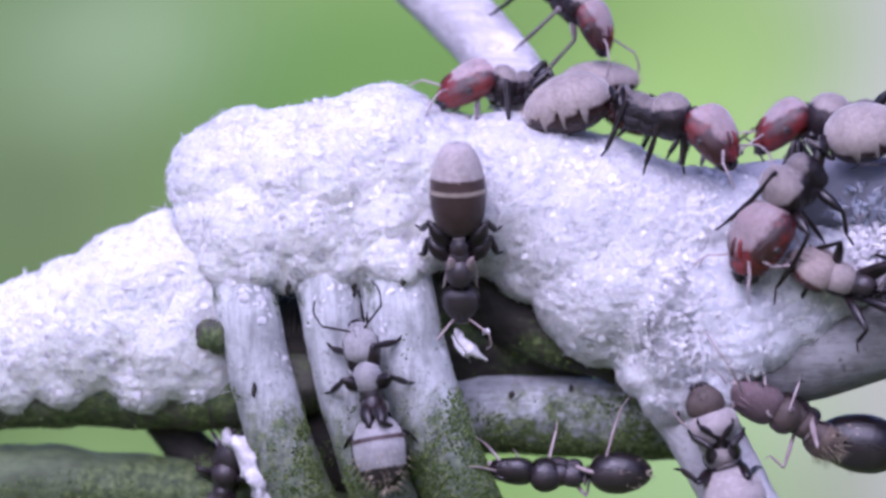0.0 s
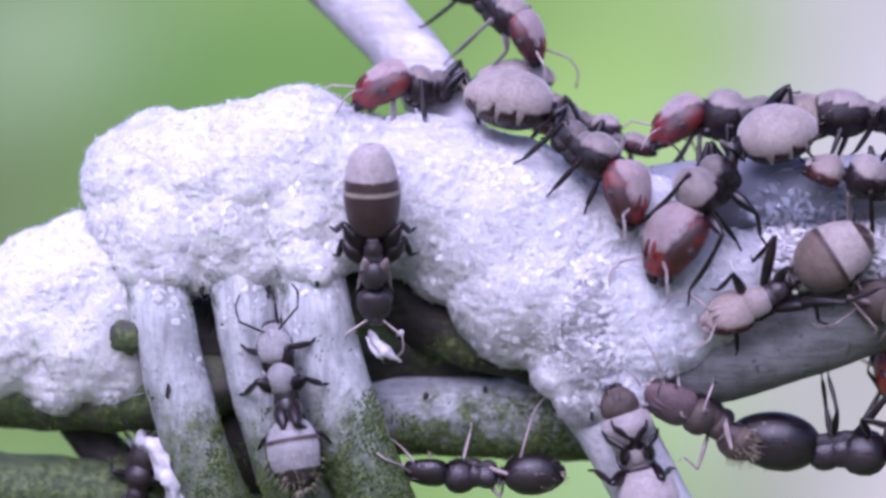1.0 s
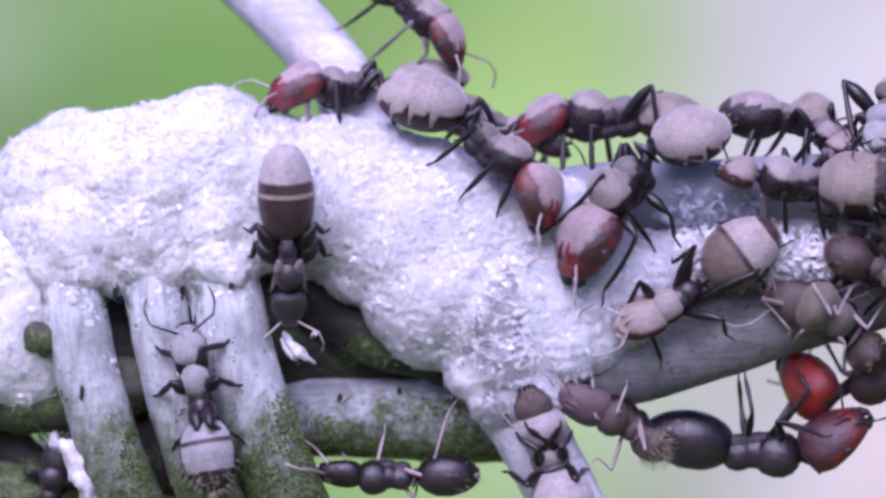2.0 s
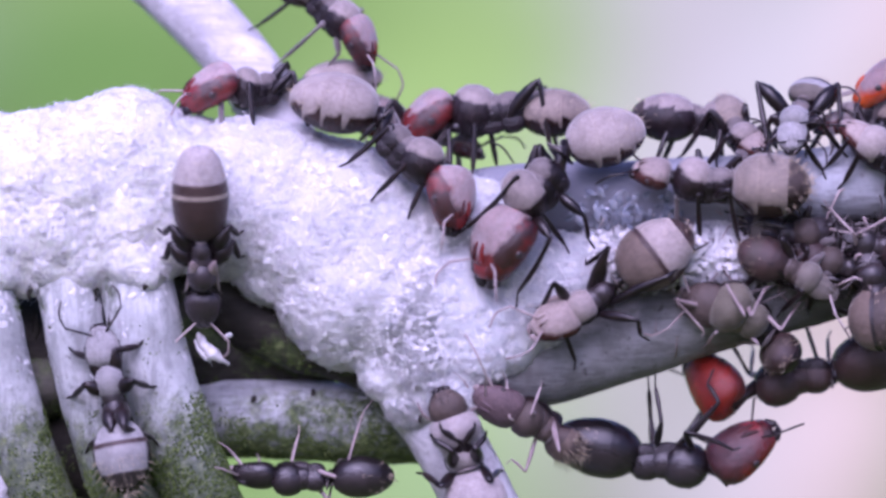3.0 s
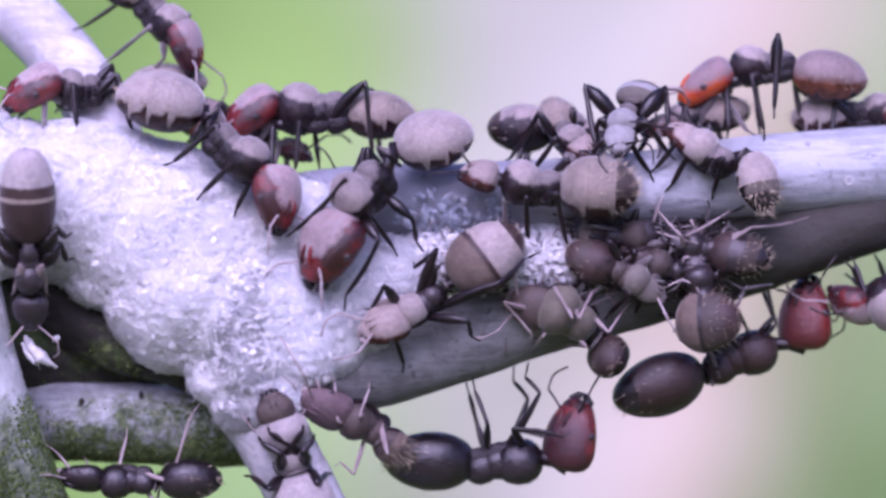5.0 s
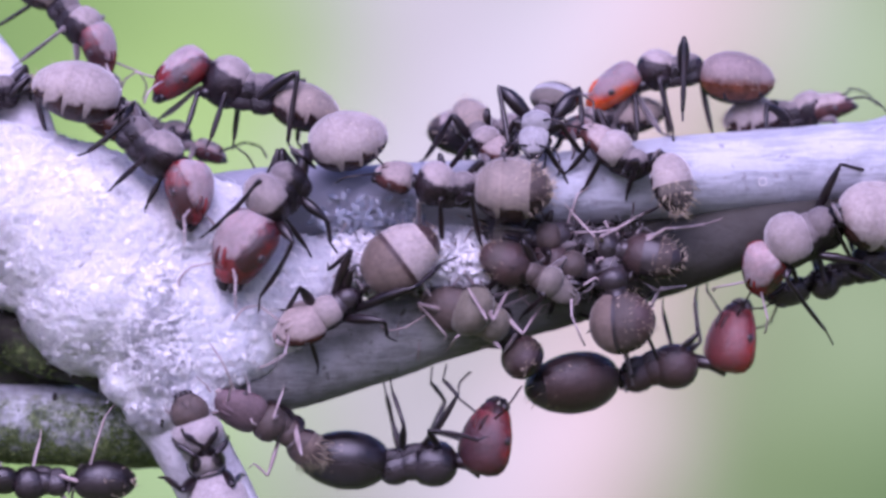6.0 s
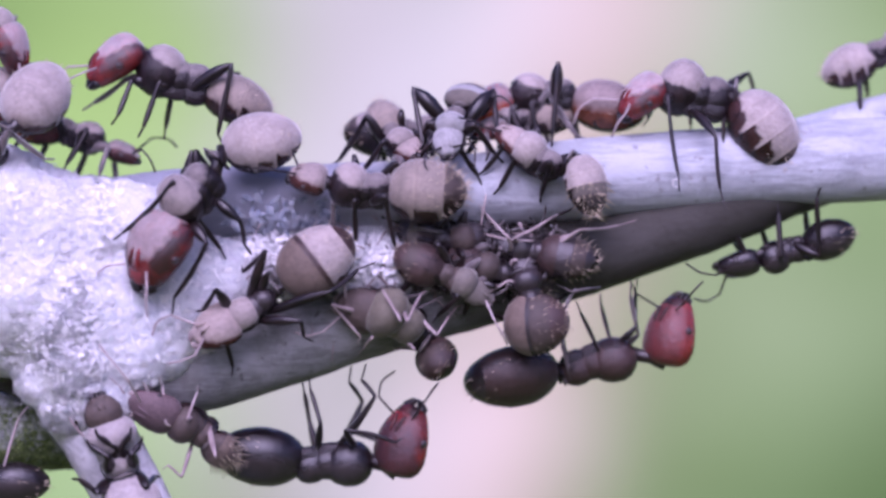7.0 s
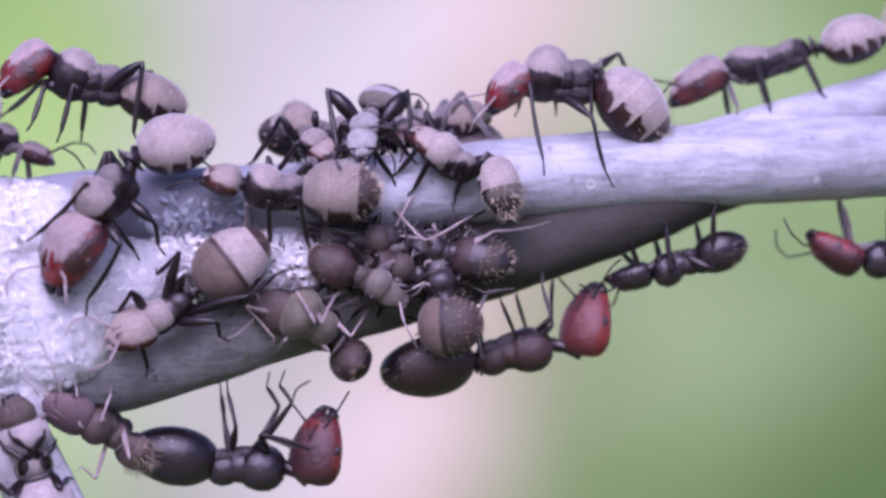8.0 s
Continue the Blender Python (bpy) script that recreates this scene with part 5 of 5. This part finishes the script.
def motions():
    a = MOVERS

    def go(key, rows):
        walk(a[key], [row(*r) for r in rows])
    t1 = (0, -0.25, 1)
    go("peak", [(0.0, (905, 155, 0.0), (-100, 4, -34), t1), (1.5, (908, 152, 0.0), (-100, 6, -34), t1), (3.5, (905, 152, 0.0), (-100, 8, -34), t1), (4.7, (900, 150, 0.0), (-100, 5, -34), t1), (8.0, (903, 152, 0.0), (-100, 5, -34), t1)])
    s1 = (0.5, -0.35, 0.8)
    go("slide", [(0.0, (1164, 205, -2.0), (100, 22, -20), (0.1, -0.3, 0.95)), (0.4, (1172, 225, -2.2), (100, 45, -22), (0.3, -0.35, 0.9)), (0.9, (1188, 262, -2.4), (100, 78, -24), s1), (3.5, (1180, 266, -2.4), (100, 81, -24), s1), (4.7, (1178, 262, -2.4), (100, 81, -24), s1),
                 (6.0, (1178, 246, -2.3), (100, 90, -24), s1), (6.3, (1160, 242, -2.3), (90, 88, -24), s1), (6.6, (1146, 244, -2.3), (45, 100, -24), (0.4, -0.5, 0.75)), (7.0, (1026, 276, -2.3), (-60, 80, -24), (0.2, -0.6, 0.75)), (7.5, (1040, 296, -2.3), (-64, 78, -24), (0.2, -0.6, 0.75)), (8.0, (1050, 298, -2.3), (-64, 78, -24), (0.2, -0.6, 0.75))])
    go("broad", [(0.0, (1502, 500, -2.5), (-100, -28, -6), FRONT), (0.2, (1496, 512, -2.5), (-100, -14, -6), FRONT), (0.4, (1507, 524, -2.5), (-100, 14, -6), FRONT), (0.7, (1509, 526, -2.5), (-100, 40, -6), FRONT), (1.2, (1502, 528, -2.5), (-100, 62, -6), FRONT), (1.6, (1500, 528, -2.5), (-100, 66, -6), FRONT),
                 (4.7, (1503, 529, -2.5), (-100, 66, -6), FRONT), (8.0, (1512, 533, -2.5), (-100, 67, -6), FRONT)])
    u5 = (0.45, -0.4, 0.8)
    go("stem", [(0.0, (1008, 0, 0.8), (100, 92, -40), u5), (0.9, (1036, 16, 0.8), (100, 90, -40), u5), (1.5, (1052, 20, 0.8), (100, 95, -40), u5), (3.5, (1046, 18, 0.8), (100, 95, -40), u5), (6.0, (1046, 22, 0.8), (100, 110, -40), u5), (8.0, (1040, 20, 0.8), (100, 100, -40), u5)])
    go("arch", [(0.0, (1492, 215, 0.6), (-100, 4, 4), TOP), (0.7, (1480, 206, 0.6), (-100, 2, 4), TOP), (1.5, (1415, 206, 0.6), (-100, 4, 4), TOP), (2.8, (1326, 195, 0.3), (-100, 4, 4), TOP), (3.5, (1316, 190, 0.2), (-100, 1, 4), TOP), (4.7, (1312, 192, 0.2), (-100, 1, 4), TOP),
                (5.8, (1336, 148, 0.2), (-100, -24, 4), TOP), (6.5, (1352, 132, 0.2), (-100, -30, 4), TOP), (7.0, (1374, 122, 0.2), (-100, -32, 4), TOP), (8.0, (1372, 124, 0.2), (-100, -24, 4), TOP)])
    go("hide", [(0.0, (1712, 205, 0.3), (100, 12, -4), TOP), (3.5, (1706, 208, 0.3), (100, 12, -4), TOP), (4.6, (1728, 216, 0.6), (100, 10, -4), TOP), (5.8, (1800, 222, 1.2), (100, 8, -4), TOP), (8.0, (1806, 222, 1.2), (100, 8, -4), TOP)])
    go("amber", [(0.0, (2112, 112, 0.2), (-100, 6, 10), TOP), (3.5, (2112, 112, 0.2), (-100, 8, 10), TOP), (4.6, (2108, 108, 0.2), (-100, 4, 10), TOP), (5.8, (2112, 110, 0.3), (-100, 8, 10), TOP), (6.2, (2074, 114, 0.3), (-100, 8, 10), TOP), (6.6, (2060, 124, 0.5), (-100, 2, 10), TOP), (7.0, (2024, 152, 0.9), (-100, 2, 10), TOP), (7.5, (1970, 190, 1.6), (-100, 2, 10), TOP), (8.0, (1930, 215, 2.0), (-100, 2, 10), TOP)])
    uh = (0, -0.3, -1)
    go("hang", [(0.0, (1650, 800, 0.0), (100, -6, -6), uh), (1.5, (1652, 794, 0.0), (100, -4, -6), uh), (2.8, (1644, 806, 0.0), (100, 2, -6), uh), (3.4, (1636, 818, 0.0), (100, 2, -6), uh), (3.9, (1642, 808, 0.0), (100, -16, -6), uh), (4.7, (1650, 806, 0.0), (100, -18, -6), uh), (6.0, (1652, 806, 0.0), (100, -14, -6), uh), (7.0, (1654, 802, 0.0), (100, -10, -6), uh), (8.0, (1652, 806, 0.0), (100, -4, -6), uh)])
    go("turner", [(0.0, (1888, 664, 0.2), (-100, 6, 0), uh), (1.5, (1880, 664, 0.2), (-100, 14, 0), uh), (3.0, (1858, 664, 0.2), (-100, 16, 0), uh), (3.4, (1944, 664, 0.2), (-100, 6, 10), uh), (3.65, (1966, 652, 0.4), (-92, -36, 48), uh), (3.85, (2004, 644, 0.4), (-24, -36, 96), uh),
                  (4.1, (2030, 632, 0.4), (40, -50, 90), uh), (4.6, (2060, 622, 0.4), (90, -52, 56), uh), (5.2, (2070, 620, 0.2), (100, -40, 10), uh), (6.0, (2078, 638, 0.1), (100, -27, 4), uh), (6.5, (2088, 634, 0.1), (100, -27, 4), uh), (7.0, (2122, 624, 0.1), (100, -27, 4), uh), (8.0, (2126, 604, 0.1), (100, -27, 4), uh)])
    go("under", [(0.0, (2400, 470, 0.0), (-100, 30, 4), uh), (3.5, (2380, 484, 0.0), (-100, 34, 4), uh), (4.6, (2350, 500, 0.0), (-100, 34, 4), uh), (6.0, (2384, 478, 0.0), (-100, 38, 4), uh), (6.5, (2390, 474, 0.0), (-100, 38, 4), uh), (7.0, (2450, 432, 0.0), (-100, 28, 4), uh), (7.5, (2436, 442, 0.0), (-100, 28, 4), uh), (8.0, (2412, 452, 0.0), (-100, 29, 4), uh)])
    go("comer", [(0.0, (3100, 430, 0.3), (-100, 2, 0), uh), (6.8, (2960, 432, 0.3), (-100, 2, 0), uh), (7.4, (2784, 436, 0.3), (-100, 6, 0), uh), (8.0, (2790, 436, 0.3), (-100, 6, 0), uh)])
    go("climber", [(0.0, (2560, 470, -0.6), (-100, 10, 0), uh), (3.6, (2540, 480, -0.6), (-100, 10, 0), uh), (4.4, (2350, 526, -0.6), (-100, 14, 0), uh), (4.7, (2356, 530, -0.6), (-100, 14, 0), uh), (5.25, (2354, 486, -1.5), (-100, 42, 0), (0, -1, -0.3)),
                   (5.8, (2342, 420, -2.0), (-100, 52, 0), FRONT), (6.0, (2332, 402, -2.1), (-100, 46, 0), FRONT), (6.2, (2314, 362, -2.4), (-100, 14, 0), (0, -0.95, 0.35)), (6.5, (2298, 296, -2.3), (-100, 2, 0), (0, -0.85, 0.55)),
                   (6.7, (2306, 214, -1.5), (-100, -20, 4), (0, -0.55, 0.85)), (7.0, (2292, 150, -0.6), (-100, -28, 4), TOP), (7.5, (2284, 116, -0.5), (-100, -10, 4), TOP), (8.0, (2206, 120, -0.4), (-100, -16, 4), TOP)])
    go("leaver", [(0.0, (2280, 190, 1.0), (100, -6, 4), TOP), (5.8, (2300, 190, 1.0), (100, -10, 4), TOP), (6.2, (2370, 172, 1.0), (100, -30, 6), TOP), (6.5, (2440, 142, 1.0), (100, -48, 6), TOP), (7.0, (2640, 70, 1.2), (100, -44, 8), TOP), (7.5, (2720, 36, 1.6), (100, -44, 8), TOP), (8.0, (2900, -30, 2.4), (100, -44, 8), TOP)])
    go("arriver", [(0.0, (3250, -90, 5.0), (-100, 38, -12), TOP), (7.2, (3000, -30, 3.2), (-100, 38, -12), TOP), (7.6, (2760, 40, 1.8), (-100, 38, -10), TOP), (7.9, (2580, 90, 1.2), (-100, 30, -6), TOP), (8.0, (2570, 92, 1.2), (-100, 28, -4), TOP)])
    # the hanging ant lifts its head
    def nod(key, rows):
        ob = bpy.data.objects[a[key]["head"]]
        base, r = ob.matrix_basis.copy(), a[key].matrix_basis.to_3x3().normalized()
        out = []
        for t, deg in rows:
            m = (r.inverted() @ Matrix.Rotation(radians(deg), 3, "Y") @ r @ base.to_3x3()).to_4x4()
            m.translation = base.translation
            out.append((t, m))
        walk(ob, out)
    nod("hang", [(0.0, 38), (2.8, 36), (3.3, 27), (3.7, 14), (4.2, 12), (4.7, 4), (7.2, 4), (8.0, -4)])
    nod("arch", [(0.0, 0), (4.7, 0), (5.8, -16), (8.0, -18)])
    # feelers keep tapping; walkers' legs swing in turn
    for i, (ob, seed) in enumerate(FEELERS):
        base = ob.matrix_basis.copy()
        rng = random.Random(seed * 13 + i)
        ph = rng.uniform(0, 6.28)
        walk(ob, [(0.5 * k, base @ pose(0, 0, 0, 0, 9 * math.sin(ph + 1.9 * k), 11 * math.sin(ph * 2 + 1.3 * k))) for k in range(17)])
    for key, spans in (("climber", ((4.6, 8.0),)), ("leaver", ((5.6, 8.0),)), ("arriver", ((7.0, 8.0),)), ("turner", ((3.0, 5.0),)), ("arch", ((0.5, 3.0),)), ("broad", ((0.0, 1.4),)), ("under", ((4.6, 8.0),))):
        for ob, s, k in LEGS[a[key].name]:
            base = ob.matrix_basis.copy()
            (t0, t1), rows, n = spans[0], [(0.0, base)] if spans[0][0] > 0 else [], 0
            t = t0
            while t < t1:
                phase = math.pi * (n + (k % 2) + (k // 2))
                rows.append((round(t, 2), base @ pose(0, 0, 0, 0, 0, 11 * s * math.cos(phase))))
                t, n = t + 0.2, n + 1
            rows.append((8.0, base))
            walk(ob, [r for i, r in enumerate(rows) if i == 0 or r[0] > rows[i - 1][0]])


motions()
